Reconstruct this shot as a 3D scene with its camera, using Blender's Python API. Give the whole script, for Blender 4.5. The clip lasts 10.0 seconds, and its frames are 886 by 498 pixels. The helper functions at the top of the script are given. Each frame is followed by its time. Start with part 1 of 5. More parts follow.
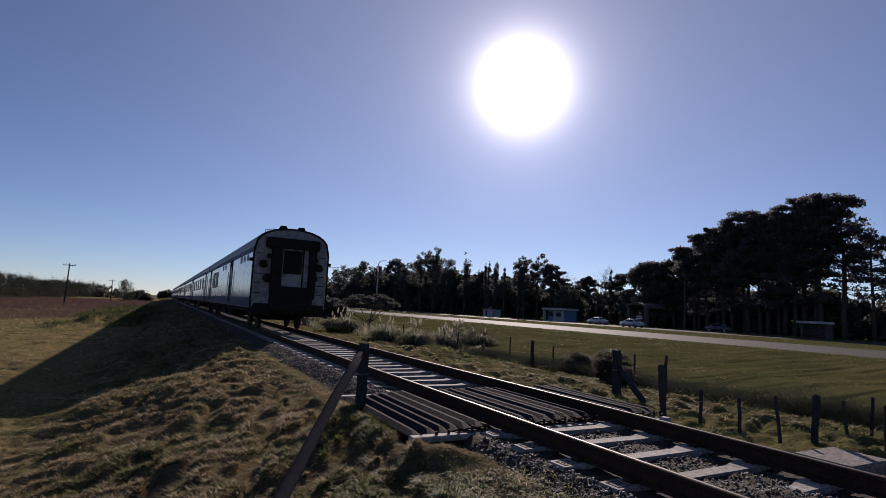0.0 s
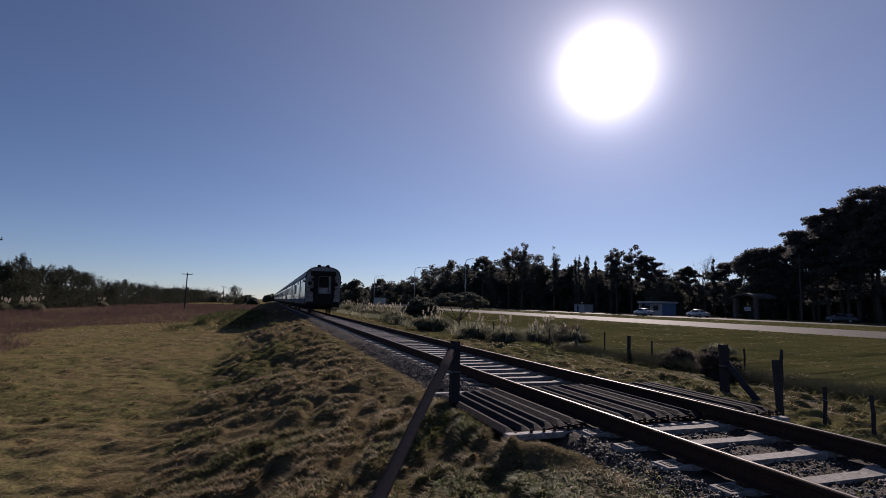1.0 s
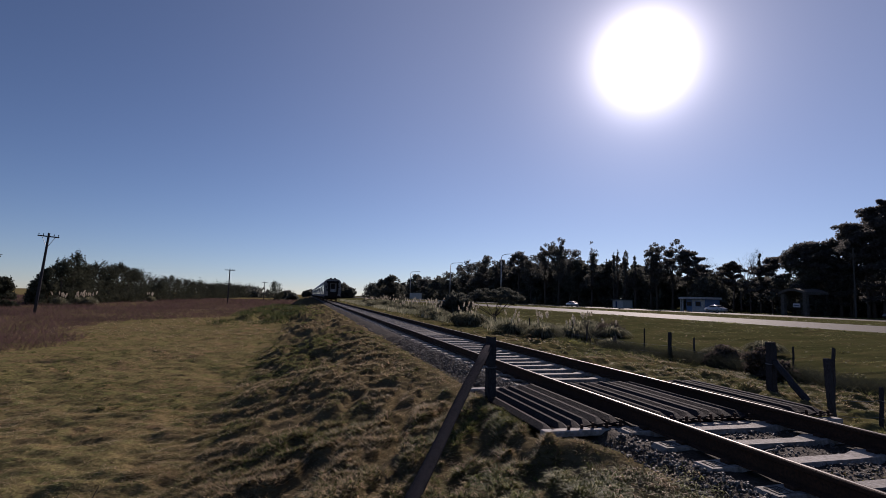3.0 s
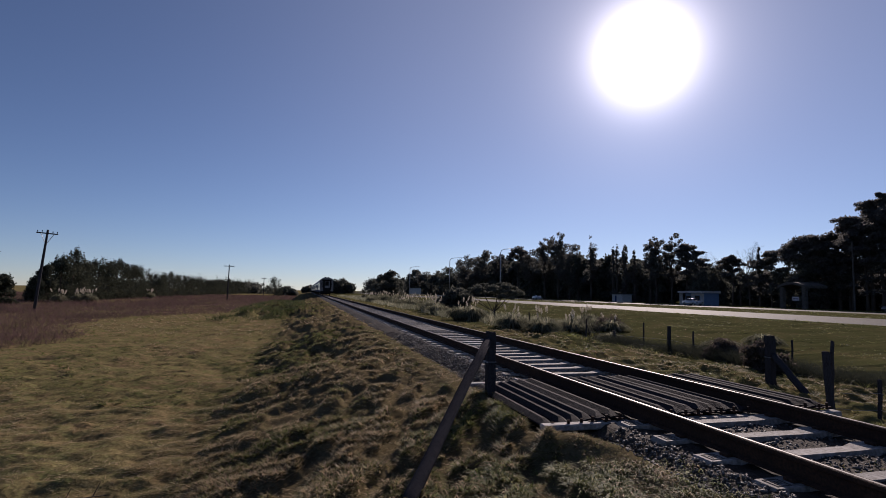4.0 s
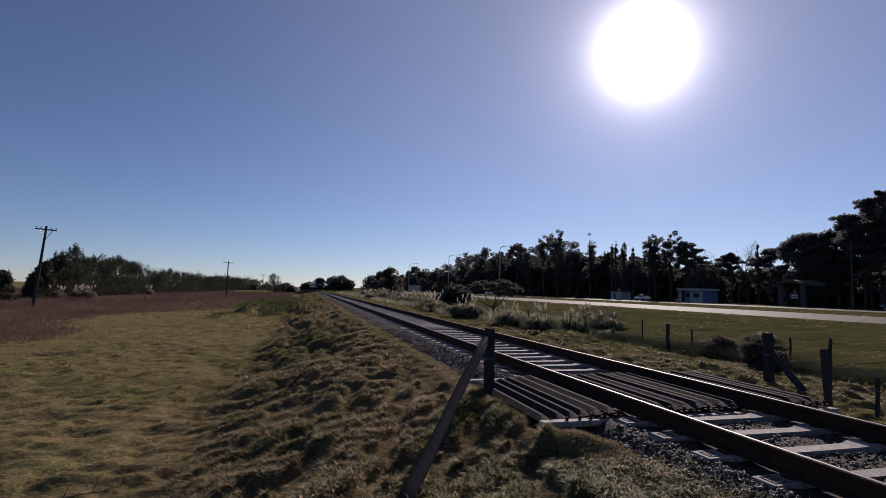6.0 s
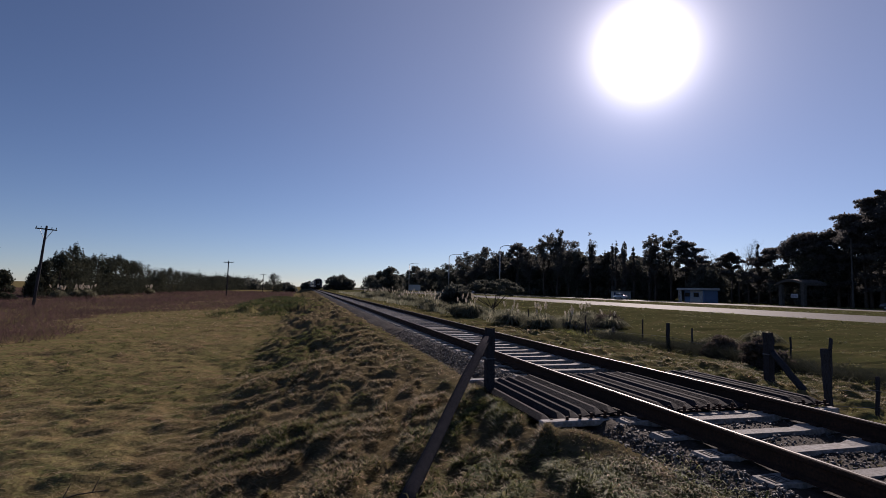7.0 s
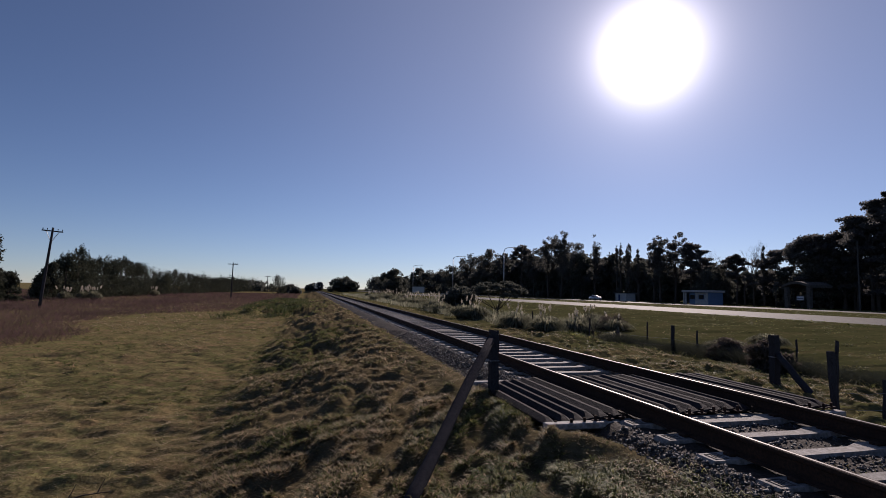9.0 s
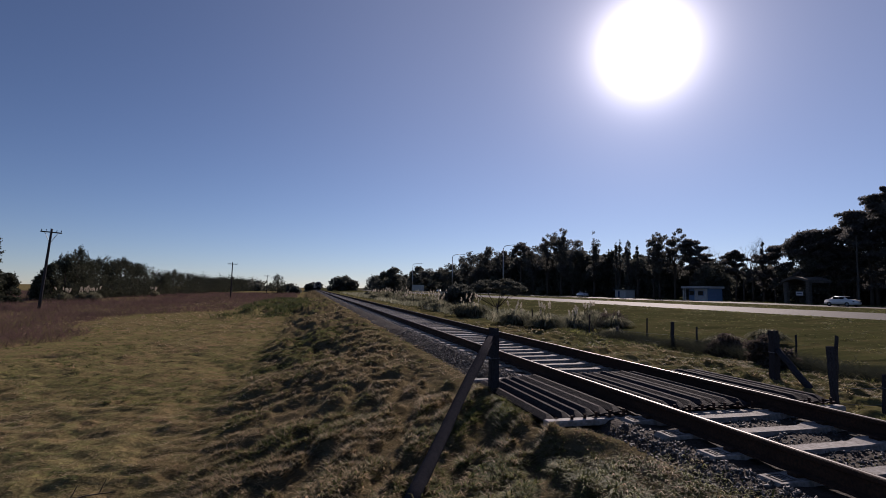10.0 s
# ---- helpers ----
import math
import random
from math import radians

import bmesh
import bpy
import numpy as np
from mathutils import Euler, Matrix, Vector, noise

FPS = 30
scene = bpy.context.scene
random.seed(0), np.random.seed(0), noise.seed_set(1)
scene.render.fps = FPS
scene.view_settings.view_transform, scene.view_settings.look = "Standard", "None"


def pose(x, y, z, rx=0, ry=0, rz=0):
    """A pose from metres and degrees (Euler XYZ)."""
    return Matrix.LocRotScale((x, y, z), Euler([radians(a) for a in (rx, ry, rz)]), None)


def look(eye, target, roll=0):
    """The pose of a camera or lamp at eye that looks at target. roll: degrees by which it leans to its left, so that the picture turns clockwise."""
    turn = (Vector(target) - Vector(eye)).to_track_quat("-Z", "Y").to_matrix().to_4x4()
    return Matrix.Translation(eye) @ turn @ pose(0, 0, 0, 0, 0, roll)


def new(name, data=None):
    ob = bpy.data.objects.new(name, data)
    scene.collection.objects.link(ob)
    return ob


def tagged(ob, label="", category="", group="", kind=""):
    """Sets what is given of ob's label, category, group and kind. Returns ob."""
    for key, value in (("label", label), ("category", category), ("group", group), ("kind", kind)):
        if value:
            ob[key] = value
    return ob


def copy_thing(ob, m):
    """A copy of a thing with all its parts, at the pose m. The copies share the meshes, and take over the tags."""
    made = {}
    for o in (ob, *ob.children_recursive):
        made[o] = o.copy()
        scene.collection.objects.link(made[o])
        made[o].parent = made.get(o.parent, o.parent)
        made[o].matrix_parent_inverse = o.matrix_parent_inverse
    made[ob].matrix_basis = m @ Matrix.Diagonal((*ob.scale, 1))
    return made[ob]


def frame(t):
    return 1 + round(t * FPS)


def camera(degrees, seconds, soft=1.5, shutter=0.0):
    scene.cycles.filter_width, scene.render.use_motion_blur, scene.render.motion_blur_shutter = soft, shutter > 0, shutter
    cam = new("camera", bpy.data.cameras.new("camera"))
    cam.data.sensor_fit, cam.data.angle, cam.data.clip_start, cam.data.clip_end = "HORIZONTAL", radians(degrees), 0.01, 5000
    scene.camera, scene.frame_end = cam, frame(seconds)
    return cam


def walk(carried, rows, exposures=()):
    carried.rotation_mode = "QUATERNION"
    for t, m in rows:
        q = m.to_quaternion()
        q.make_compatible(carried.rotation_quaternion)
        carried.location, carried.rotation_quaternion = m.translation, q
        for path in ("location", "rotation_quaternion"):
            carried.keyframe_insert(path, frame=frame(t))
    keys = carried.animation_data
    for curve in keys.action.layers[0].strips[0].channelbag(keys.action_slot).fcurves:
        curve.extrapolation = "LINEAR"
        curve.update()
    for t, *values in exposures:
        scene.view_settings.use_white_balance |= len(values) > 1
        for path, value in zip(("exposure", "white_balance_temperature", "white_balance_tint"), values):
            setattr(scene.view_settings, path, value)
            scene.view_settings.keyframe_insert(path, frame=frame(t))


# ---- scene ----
# World: y runs along the railway in the direction of travel, x to its right side, z = 0 at the top of the rails.
cam = camera(80.0, 10.0, soft=0.75)
EYE = (0.0, 0.0, 1.258)
TURNS = [
    (0.0, 96.41, -2.67, -27.87), (0.5, 95.96, -1.76, -22.56), (1.0, 95.81, -1.18, -18.29), (1.5, 95.70, -1.24, -15.80),
    (2.0, 95.59, -1.40, -14.74), (2.5, 95.47, -1.42, -14.48), (4.0, 94.71, -1.01, -14.49), (4.5, 94.59, -1.07, -14.53),
    (5.0, 94.58, -1.07, -14.56), (5.5, 94.45, -1.12, -14.59), (7.0, 94.34, -1.11, -14.57), (7.5, 94.28, -1.15, -14.38),
    (8.0, 94.54, -1.16, -14.14), (8.5, 94.63, -1.17, -14.09), (9.0, 94.54, -1.17, -14.14), (9.5, 94.42, -0.80, -14.13),
    (10.0, 94.34, -0.72, -14.18),
]
walk(cam, [(t, pose(*EYE, rx, ry, rz)) for t, rx, ry, rz in TURNS], exposures=[(0.0, 0.18), (0.5, 0.1), (1.0, -0.01), (2.0, 0.01), (4.0, 0.12), (5.5, 0.09), (10.0, 0.07)])

# ---- light ----
SUN_AZ, SUN_EL = radians(35.6), radians(23.8)
SUN = Vector((math.sin(SUN_AZ) * math.cos(SUN_EL), math.cos(SUN_AZ) * math.cos(SUN_EL), math.sin(SUN_EL)))
scene.view_settings.exposure = 0.0
scene.view_settings.use_white_balance = True
scene.view_settings.white_balance_temperature, scene.view_settings.white_balance_tint = 6150, 25


def make_world():
    w = bpy.data.worlds.new("sky")
    scene.world = w
    w.use_nodes = True
    nt = w.node_tree
    nt.nodes.clear()
    out, bg = nt.nodes.new("ShaderNodeOutputWorld"), nt.nodes.new("ShaderNodeBackground")
    sky = nt.nodes.new("ShaderNodeTexSky")
    sky.sky_type, sky.sun_disc = "NISHITA", False
    sky.sun_elevation, sky.sun_rotation = SUN_EL, SUN_AZ
    sky.altitude, sky.air_density, sky.dust_density, sky.ozone_density = 2600, 1.0, 0.12, 3.0
    # bright aureole of the sun, as the haze scatters it
    co, dot = nt.nodes.new("ShaderNodeTexCoord"), nt.nodes.new("ShaderNodeVectorMath")
    dot.operation, dot.inputs[1].default_value = "DOT_PRODUCT", SUN
    nt.links.new(co.outputs["Generated"], dot.inputs[0])
    total = None
    for power, gain in ((480.0, 36.0), (90.0, 5.0), (7.0, 2.2), (1.5, 0.35)):
        p = nt.nodes.new("ShaderNodeMath")
        p.operation, p.use_clamp = "POWER", False
        p.inputs[1].default_value = power
        c = nt.nodes.new("ShaderNodeMath")
        c.operation, c.inputs[1].default_value = "MAXIMUM", 0.0
        nt.links.new(dot.outputs["Value"], c.inputs[0])
        nt.links.new(c.outputs[0], p.inputs[0])
        g = nt.nodes.new("ShaderNodeMath")
        g.operation, g.inputs[1].default_value = "MULTIPLY_ADD", gain
        nt.links.new(p.outputs[0], g.inputs[0])
        if total is None:
            g.inputs[2].default_value = 0.0
        else:
            nt.links.new(total, g.inputs[2])
        total = g.outputs[0]
    add = nt.nodes.new("ShaderNodeVectorMath")
    add.operation = "ADD"
    nt.links.new(sky.outputs[0], add.inputs[0])
    tint = nt.nodes.new("ShaderNodeVectorMath")
    tint.operation, tint.inputs[1].default_value = "MULTIPLY", (1.07, 1.0, 0.92)
    nt.links.new(total, tint.inputs[0])
    nt.links.new(tint.outputs[0], add.inputs[1])
    nt.links.new(add.outputs[0], bg.inputs["Color"])
    bg.inputs["Strength"].default_value = 0.0585
    nt.links.new(bg.outputs[0], out.inputs["Surface"])


make_world()
sun = new("sun", bpy.data.lights.new("sun", "SUN"))
sun.data.energy, sun.data.angle, sun.data.color = 5.0, radians(0.53), (1.0, 0.88, 0.72)
sun.matrix_world = look(SUN * 100, (0, 0, 0))


# ---- materials ----
def material(name, colours, scales=(2.0, 14.0), rough=0.85, bump=0.3, bump_scale=40.0, metal=0.0, spec=0.4, island=0.0, leaf=0.0,
             stretch=(1, 1, 1), coat=0.0, pieces=0.0):
    """Two or three colours mixed by noise at two scales, with fine relief. island / pieces: share of variation from piece to piece."""
    m = bpy.data.materials.new(name)
    m.use_nodes = True
    nt = m.node_tree
    b = nt.nodes["Principled BSDF"]
    co, mp = nt.nodes.new("ShaderNodeTexCoord"), nt.nodes.new("ShaderNodeMapping")
    nt.links.new(co.outputs["Object"], mp.inputs[0])
    mp.inputs["Scale"].default_value = stretch
    cols = list(colours) + [colours[-1]] * (3 - len(colours))
    prev = None
    for i, s in enumerate(scales):
        n = nt.nodes.new("ShaderNodeTexNoise")
        n.inputs["Scale"].default_value, n.inputs["Detail"].default_value = s, 5
        nt.links.new(mp.outputs[0], n.inputs["Vector"])
        r = nt.nodes.new("ShaderNodeMapRange")
        r.inputs[1].default_value, r.inputs[2].default_value = 0.36, 0.66
        nt.links.new(n.outputs[0], r.inputs[0])
        x = nt.nodes.new("ShaderNodeMix")
        x.data_type = "RGBA"
        nt.links.new(r.outputs[0], x.inputs["Factor"])
        if prev is None:
            x.inputs["A"].default_value, x.inputs["B"].default_value = (*cols[0], 1), (*cols[1], 1)
        else:
            nt.links.new(prev, x.inputs["A"])
            x.inputs["B"].default_value = (*cols[min(i + 1, len(cols) - 1)], 1)
        prev = x.outputs["Result"]
    for share, kind, sock in ((island, "ShaderNodeNewGeometry", "Random Per Island"), (pieces, "ShaderNodeObjectInfo", "Random")):
        if share:
            g = nt.nodes.new(kind)
            h = nt.nodes.new("ShaderNodeHueSaturation")
            v = nt.nodes.new("ShaderNodeMapRange")
            v.inputs[3].default_value, v.inputs[4].default_value = 1 - share, 1 + share
            nt.links.new(g.outputs[sock], v.inputs[0])
            nt.links.new(v.outputs[0], h.inputs["Value"])
            hv = nt.nodes.new("ShaderNodeMapRange")
            hv.inputs[3].default_value, hv.inputs[4].default_value = 0.5 + 0.05 * share, 0.5 - 0.05 * share
            nt.links.new(g.outputs[sock], hv.inputs[0])
            nt.links.new(hv.outputs[0], h.inputs["Hue"])
            nt.links.new(prev, h.inputs["Color"])
            prev = h.outputs[0]
    nt.links.new(prev, b.inputs["Base Color"])
    b.inputs["Roughness"].default_value, b.inputs["Metallic"].default_value = rough, metal
    b.inputs["Specular IOR Level"].default_value = spec
    if coat:
        b.inputs["Coat Weight"].default_value, b.inputs["Coat Roughness"].default_value = coat, 0.08
    if bump:
        n = nt.nodes.new("ShaderNodeTexNoise")
        n.inputs["Scale"].default_value, n.inputs["Detail"].default_value = bump_scale, 6
        nt.links.new(mp.outputs[0], n.inputs["Vector"])
        u = nt.nodes.new("ShaderNodeBump")
        u.inputs["Strength"].default_value, u.inputs["Distance"].default_value = bump, 0.02
        nt.links.new(n.outputs[0], u.inputs["Height"])
        nt.links.new(u.outputs[0], b.inputs["Normal"])
    if leaf:
        t, x = nt.nodes.new("ShaderNodeBsdfTranslucent"), nt.nodes.new("ShaderNodeMixShader")
        nt.links.new(prev, t.inputs["Color"])
        x.inputs[0].default_value = leaf
        nt.links.new(b.outputs[0], x.inputs[1])
        nt.links.new(t.outputs[0], x.inputs[2])
        nt.links.new(x.outputs[0], nt.nodes["Material Output"].inputs["Surface"])
    return m


SOIL = material("turf_soil", [(0.195, 0.165, 0.074), (0.28, 0.182, 0.106), (0.145, 0.148, 0.058), (0.1, 0.08, 0.04)], (0.35, 3.0, 11.0), bump=1.0, bump_scale=16, spec=0.0)


def greener_side(m, colour):
    """The turf turns green and darker toward the highway."""
    nt = m.node_tree
    b = nt.nodes["Principled BSDF"]
    old = b.inputs["Base Color"].links[0].from_socket
    co, sep, r, x = (nt.nodes.new(k) for k in ("ShaderNodeTexCoord", "ShaderNodeSeparateXYZ", "ShaderNodeMapRange", "ShaderNodeMix"))
    nt.links.new(co.outputs["Object"], sep.inputs[0])
    nt.links.new(sep.outputs["X"], r.inputs[0])
    r.inputs[1].default_value, r.inputs[2].default_value, r.inputs[4].default_value = 6.0, 10.0, 0.9
    x.data_type, x.inputs["B"].default_value = "RGBA", (*colour, 1)
    n, v, p = (nt.nodes.new(k) for k in ("ShaderNodeTexNoise", "ShaderNodeMapRange", "ShaderNodeMath"))
    n.inputs["Scale"].default_value, n.inputs["Detail"].default_value = 0.5, 6
    v.inputs[1].default_value, v.inputs[2].default_value, v.inputs[3].default_value = 0.38, 0.6, 0.75
    p.operation = "MULTIPLY"
    nt.links.new(co.outputs["Object"], n.inputs["Vector"])
    nt.links.new(n.outputs[0], v.inputs[0])
    nt.links.new(r.outputs[0], p.inputs[0])
    nt.links.new(v.outputs[0], p.inputs[1])
    nt.links.new(p.outputs[0], x.inputs["Factor"])
    nt.links.new(old, x.inputs["A"])
    nt.links.new(x.outputs["Result"], b.inputs["Base Color"])


def shaded_bank(m, colour):
    """Bare earth between the steep bank's tufts, darkened in colour for the shade there."""
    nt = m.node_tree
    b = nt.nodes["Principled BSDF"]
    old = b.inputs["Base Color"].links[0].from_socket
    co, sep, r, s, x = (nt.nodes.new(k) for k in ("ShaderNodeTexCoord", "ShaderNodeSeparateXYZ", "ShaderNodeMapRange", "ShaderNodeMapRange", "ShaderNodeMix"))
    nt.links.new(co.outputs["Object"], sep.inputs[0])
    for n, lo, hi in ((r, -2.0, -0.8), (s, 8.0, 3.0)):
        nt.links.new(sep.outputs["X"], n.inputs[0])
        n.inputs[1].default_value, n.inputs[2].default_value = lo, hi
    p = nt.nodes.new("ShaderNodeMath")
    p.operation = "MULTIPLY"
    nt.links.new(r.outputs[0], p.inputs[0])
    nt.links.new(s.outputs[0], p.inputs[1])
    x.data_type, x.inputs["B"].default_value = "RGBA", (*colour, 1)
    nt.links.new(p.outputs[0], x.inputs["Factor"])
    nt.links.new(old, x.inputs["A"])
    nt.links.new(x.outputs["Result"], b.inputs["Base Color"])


greener_side(SOIL, (0.052, 0.057, 0.024))
shaded_bank(SOIL, (0.115, 0.092, 0.052))
STRAW = material("dry_grass", [(0.335, 0.272, 0.148), (0.25, 0.202, 0.105), (0.42, 0.35, 0.21)], (0.5, 3.0), 0.62, 0, island=0.65, leaf=0.5, spec=0.05)
GREEN = material("green_grass", [(0.165, 0.178, 0.06), (0.215, 0.205, 0.082), (0.11, 0.135, 0.045)], (0.4, 2.5), 0.55, 0, island=0.7, leaf=0.52, spec=0.03)
RANK = material("rank_green_grass", [(0.07, 0.085, 0.034), (0.095, 0.1, 0.042), (0.05, 0.065, 0.026)], (0.4, 2.5), 0.6, 0, island=0.6, leaf=0.4, spec=0.03)
WEED = material("brown_weeds", [(0.125, 0.08, 0.074), (0.165, 0.107, 0.094), (0.09, 0.063, 0.059)], (0.12, 0.6), 0.9, 0, island=0.5, leaf=0.35, spec=0.0)
REED = material("reed_leaves", [(0.23, 0.23, 0.16), (0.3, 0.285, 0.2), (0.17, 0.18, 0.12)], (0.25, 2.0), 0.6, 0, island=0.6, leaf=0.55, spec=0.0)
DULL = material("dull_brush", [(0.095, 0.08, 0.07), (0.12, 0.1, 0.085), (0.075, 0.065, 0.056)], (0.6, 3.0), 0.85, 0, island=0.4, leaf=0.45, spec=0.0)
PLUME = material("pale_plume", [(0.62, 0.58, 0.5), (0.5, 0.45, 0.37)], (4.0, 20.0), 0.9, 0, island=0.2, leaf=0.55)
STONE = material("ballast_stone", [(0.1, 0.095, 0.092), (0.18, 0.17, 0.16), (0.06, 0.056, 0.053)], (6.0, 30.0), 0.75, 0.4, 60, island=0.4)
GRIT = material("ballast_grit", [(0.042, 0.036, 0.032), (0.08, 0.068, 0.06), (0.034, 0.026, 0.018)], (8.0, 45.0), 0.9, 1.0, 40, spec=0.1)
CONCRETE = material("worn_concrete", [(0.35, 0.333, 0.318), (0.28, 0.264, 0.25), (0.17, 0.152, 0.135)], (3.0, 22.0), 0.85, 0.4, 90, pieces=0.18)
RUST = material("rusty_rail", [(0.05, 0.028, 0.02), (0.075, 0.04, 0.026), (0.03, 0.02, 0.017)], (6.0, 40.0), 0.9, 0.4, 120, spec=0.1)
STEEL = material("polished_rail_top", [(0.13, 0.12, 0.115), (0.09, 0.08, 0.07)], (3.0, 60.0), 0.55, 0.1, 200, metal=1.0, stretch=(1, 0.05, 1))
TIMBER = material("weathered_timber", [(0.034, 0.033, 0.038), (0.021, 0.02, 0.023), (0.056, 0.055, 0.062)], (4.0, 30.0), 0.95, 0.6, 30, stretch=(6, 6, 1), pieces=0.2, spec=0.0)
GUARD = material("dark_guard_bar", [(0.022, 0.018, 0.022), (0.034, 0.028, 0.03), (0.016, 0.013, 0.015)], (3.0, 18.0), 0.85, 0.5, 60, pieces=0.2, spec=0.08)
ASPHALT = material("grey_asphalt", [(0.055, 0.052, 0.046), (0.072, 0.068, 0.06), (0.045, 0.043, 0.039)], (0.2, 8.0), 0.75, 0.3, 60, spec=0.05)
BARK = material("tree_bark", [(0.09, 0.07, 0.055), (0.055, 0.043, 0.035)], (2.0, 14.0), 0.95, 0.6, 20, stretch=(3, 3, 1))
PINE = material("pine_needles", [(0.118, 0.116, 0.112), (0.128, 0.126, 0.118), (0.1, 0.1, 0.096)], (0.3, 2.0), 0.85, 0, island=0.4, leaf=0.62, spec=0.0)
EUCA = material("gum_leaves", [(0.118, 0.118, 0.108), (0.13, 0.13, 0.116), (0.1, 0.103, 0.096)], (0.3, 2.0), 0.8, 0, island=0.4, leaf=0.62, spec=0.0)
SHRUB = material("shrub_leaves", [(0.1, 0.104, 0.088), (0.12, 0.122, 0.1), (0.08, 0.086, 0.074)], (0.5, 3.0), 0.9, 0, island=0.4, leaf=0.5, spec=0.0)
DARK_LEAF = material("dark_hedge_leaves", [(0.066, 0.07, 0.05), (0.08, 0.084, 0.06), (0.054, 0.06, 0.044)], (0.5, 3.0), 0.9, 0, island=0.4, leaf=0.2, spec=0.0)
WHITE = material("off_white_coach_paint", [(0.52, 0.54, 0.62), (0.44, 0.46, 0.53), (0.33, 0.335, 0.37)], (0.5, 4.0), 0.2, 0.05, 6, coat=0.3)
# coach white in a darker colour, for end walls turned away from the sun
SHADED_END_PAINT = material("shaded_end_paint", [(0.26, 0.265, 0.28), (0.2, 0.2, 0.21), (0.12, 0.12, 0.12)], (0.7, 5.0), 0.45, 0.1, 8)
DOOR_GREY = material("grubby_grey_door", [(0.3, 0.31, 0.33), (0.22, 0.225, 0.235), (0.14, 0.14, 0.14)], (0.8, 5.0), 0.5, 0.1, 8)
BLUE = material("blue_coach_paint", [(0.022, 0.04, 0.12), (0.018, 0.03, 0.09)], (0.6, 5.0), 0.55, 0.05, 6, spec=0.08)
ROOF = material("grey_coach_roof", [(0.16, 0.165, 0.17), (0.1, 0.1, 0.105), (0.2, 0.2, 0.2)], (0.7, 6.0), 0.55, 0.15, 8)
BLACK = material("sooty_black", [(0.01, 0.01, 0.011), (0.02, 0.019, 0.019)], (2.0, 18.0), 0.85, 0.3, 30, spec=0.06)
GLASS = material("dark_window_glass", [(0.008, 0.009, 0.011), (0.014, 0.015, 0.017)], (0.8, 4.0), 0.15, 0, spec=0.12)
COACH_GLASS = material("tinted_coach_glass", [(0.008, 0.01, 0.02), (0.014, 0.017, 0.03)], (0.8, 4.0), 0.4, 0, spec=0.05)
GALV = material("galvanised_steel", [(0.35, 0.36, 0.37), (0.26, 0.27, 0.28)], (2.0, 16.0), 0.45, 0.1, 40, metal=0.7)
RENDERED = material("pale_render_wall", [(0.5, 0.5, 0.5), (0.4, 0.4, 0.41), (0.3, 0.29, 0.28)], (0.5, 5.0), 0.85, 0.2, 20)
# concrete darkened for the tree shade over canopy and shelter; also post and marks
DIM_CONCRETE = material("shade_dark_old_concrete", [(0.12, 0.11, 0.1), (0.085, 0.08, 0.075), (0.055, 0.05, 0.046)], (0.6, 5.0), 0.9, 0.3, 20, spec=0.1)
SLAB = material("gritty_slab_concrete", [(0.26, 0.245, 0.23), (0.2, 0.185, 0.175), (0.12, 0.11, 0.1)], (2.5, 18.0), 0.9, 0.5, 60, spec=0.1)
PALE_BLUE = material("pale_blue_wall", [(0.13, 0.2, 0.33), (0.1, 0.16, 0.27)], (0.5, 5.0), 0.7, 0.15, 20)
CAR_SILVER = material("silver_car_paint", [(0.5, 0.51, 0.53), (0.42, 0.43, 0.45)], (1.0, 30.0), 0.3, 0, metal=0.4, coat=0.6)
CAR_WHITE = material("white_car_paint", [(0.75, 0.75, 0.74), (0.68, 0.68, 0.67)], (1.0, 30.0), 0.35, 0, coat=0.6)
CAR_DARK = material("dark_car_paint", [(0.03, 0.032, 0.04), (0.04, 0.04, 0.05)], (1.0, 30.0), 0.3, 0, coat=0.6)
RUBBER = material("tyre_rubber", [(0.02, 0.02, 0.02), (0.03, 0.03, 0.03)], (4.0, 20.0), 0.85, 0.2, 60)

# ---- shaping helpers ----
TABLE = np.random.RandomState(5).rand(256, 256)


def lattice(x, y, size, seed=0):
    """Smooth noise from 0 to 1 over the plane, with lumps of that size."""
    x, y = np.asarray(x, float) / size + 17.3 * seed + 900, np.asarray(y, float) / size + 9.7 * seed + 900
    i, j = np.floor(x).astype(int), np.floor(y).astype(int)
    u, v = x - i, y - j
    u, v = u * u * (3 - 2 * u), v * v * (3 - 2 * v)
    a, b = TABLE[i % 256, j % 256], TABLE[(i + 1) % 256, j % 256]
    c, d = TABLE[i % 256, (j + 1) % 256], TABLE[(i + 1) % 256, (j + 1) % 256]
    return (a * (1 - u) + b * u) * (1 - v) + (c * (1 - u) + d * u) * v


RAIL_L, RAIL_R, MID = 3.863, 5.607, 4.735
PROFILE_X = [-5000, -80, -9, -1.7, -0.7, 0.3, 1.2, 2.6, 3.1, 3.4, 6.1, 6.5, 8.3, 10.5, 11.8, 12.6, 13.3, 20, 27, 28.95, 29.1, 39.4, 39.55, 41, 52, 67.92, 68.08, 78.42, 78.58, 86, 5000]
PROFILE_Z = [-1.3, -1.3, -1.22, -1.16, -0.93, -0.68, -0.54, -0.38, -0.4, -0.42, -0.42, -0.38, -0.42, -0.52, -0.62, -0.95, -0.6, -0.44, -0.15, -0.062,
             -0.14, -0.14, -0.062, -0.1, -0.34, -0.478, -0.56, -0.56, -0.478, -0.62, -0.62]


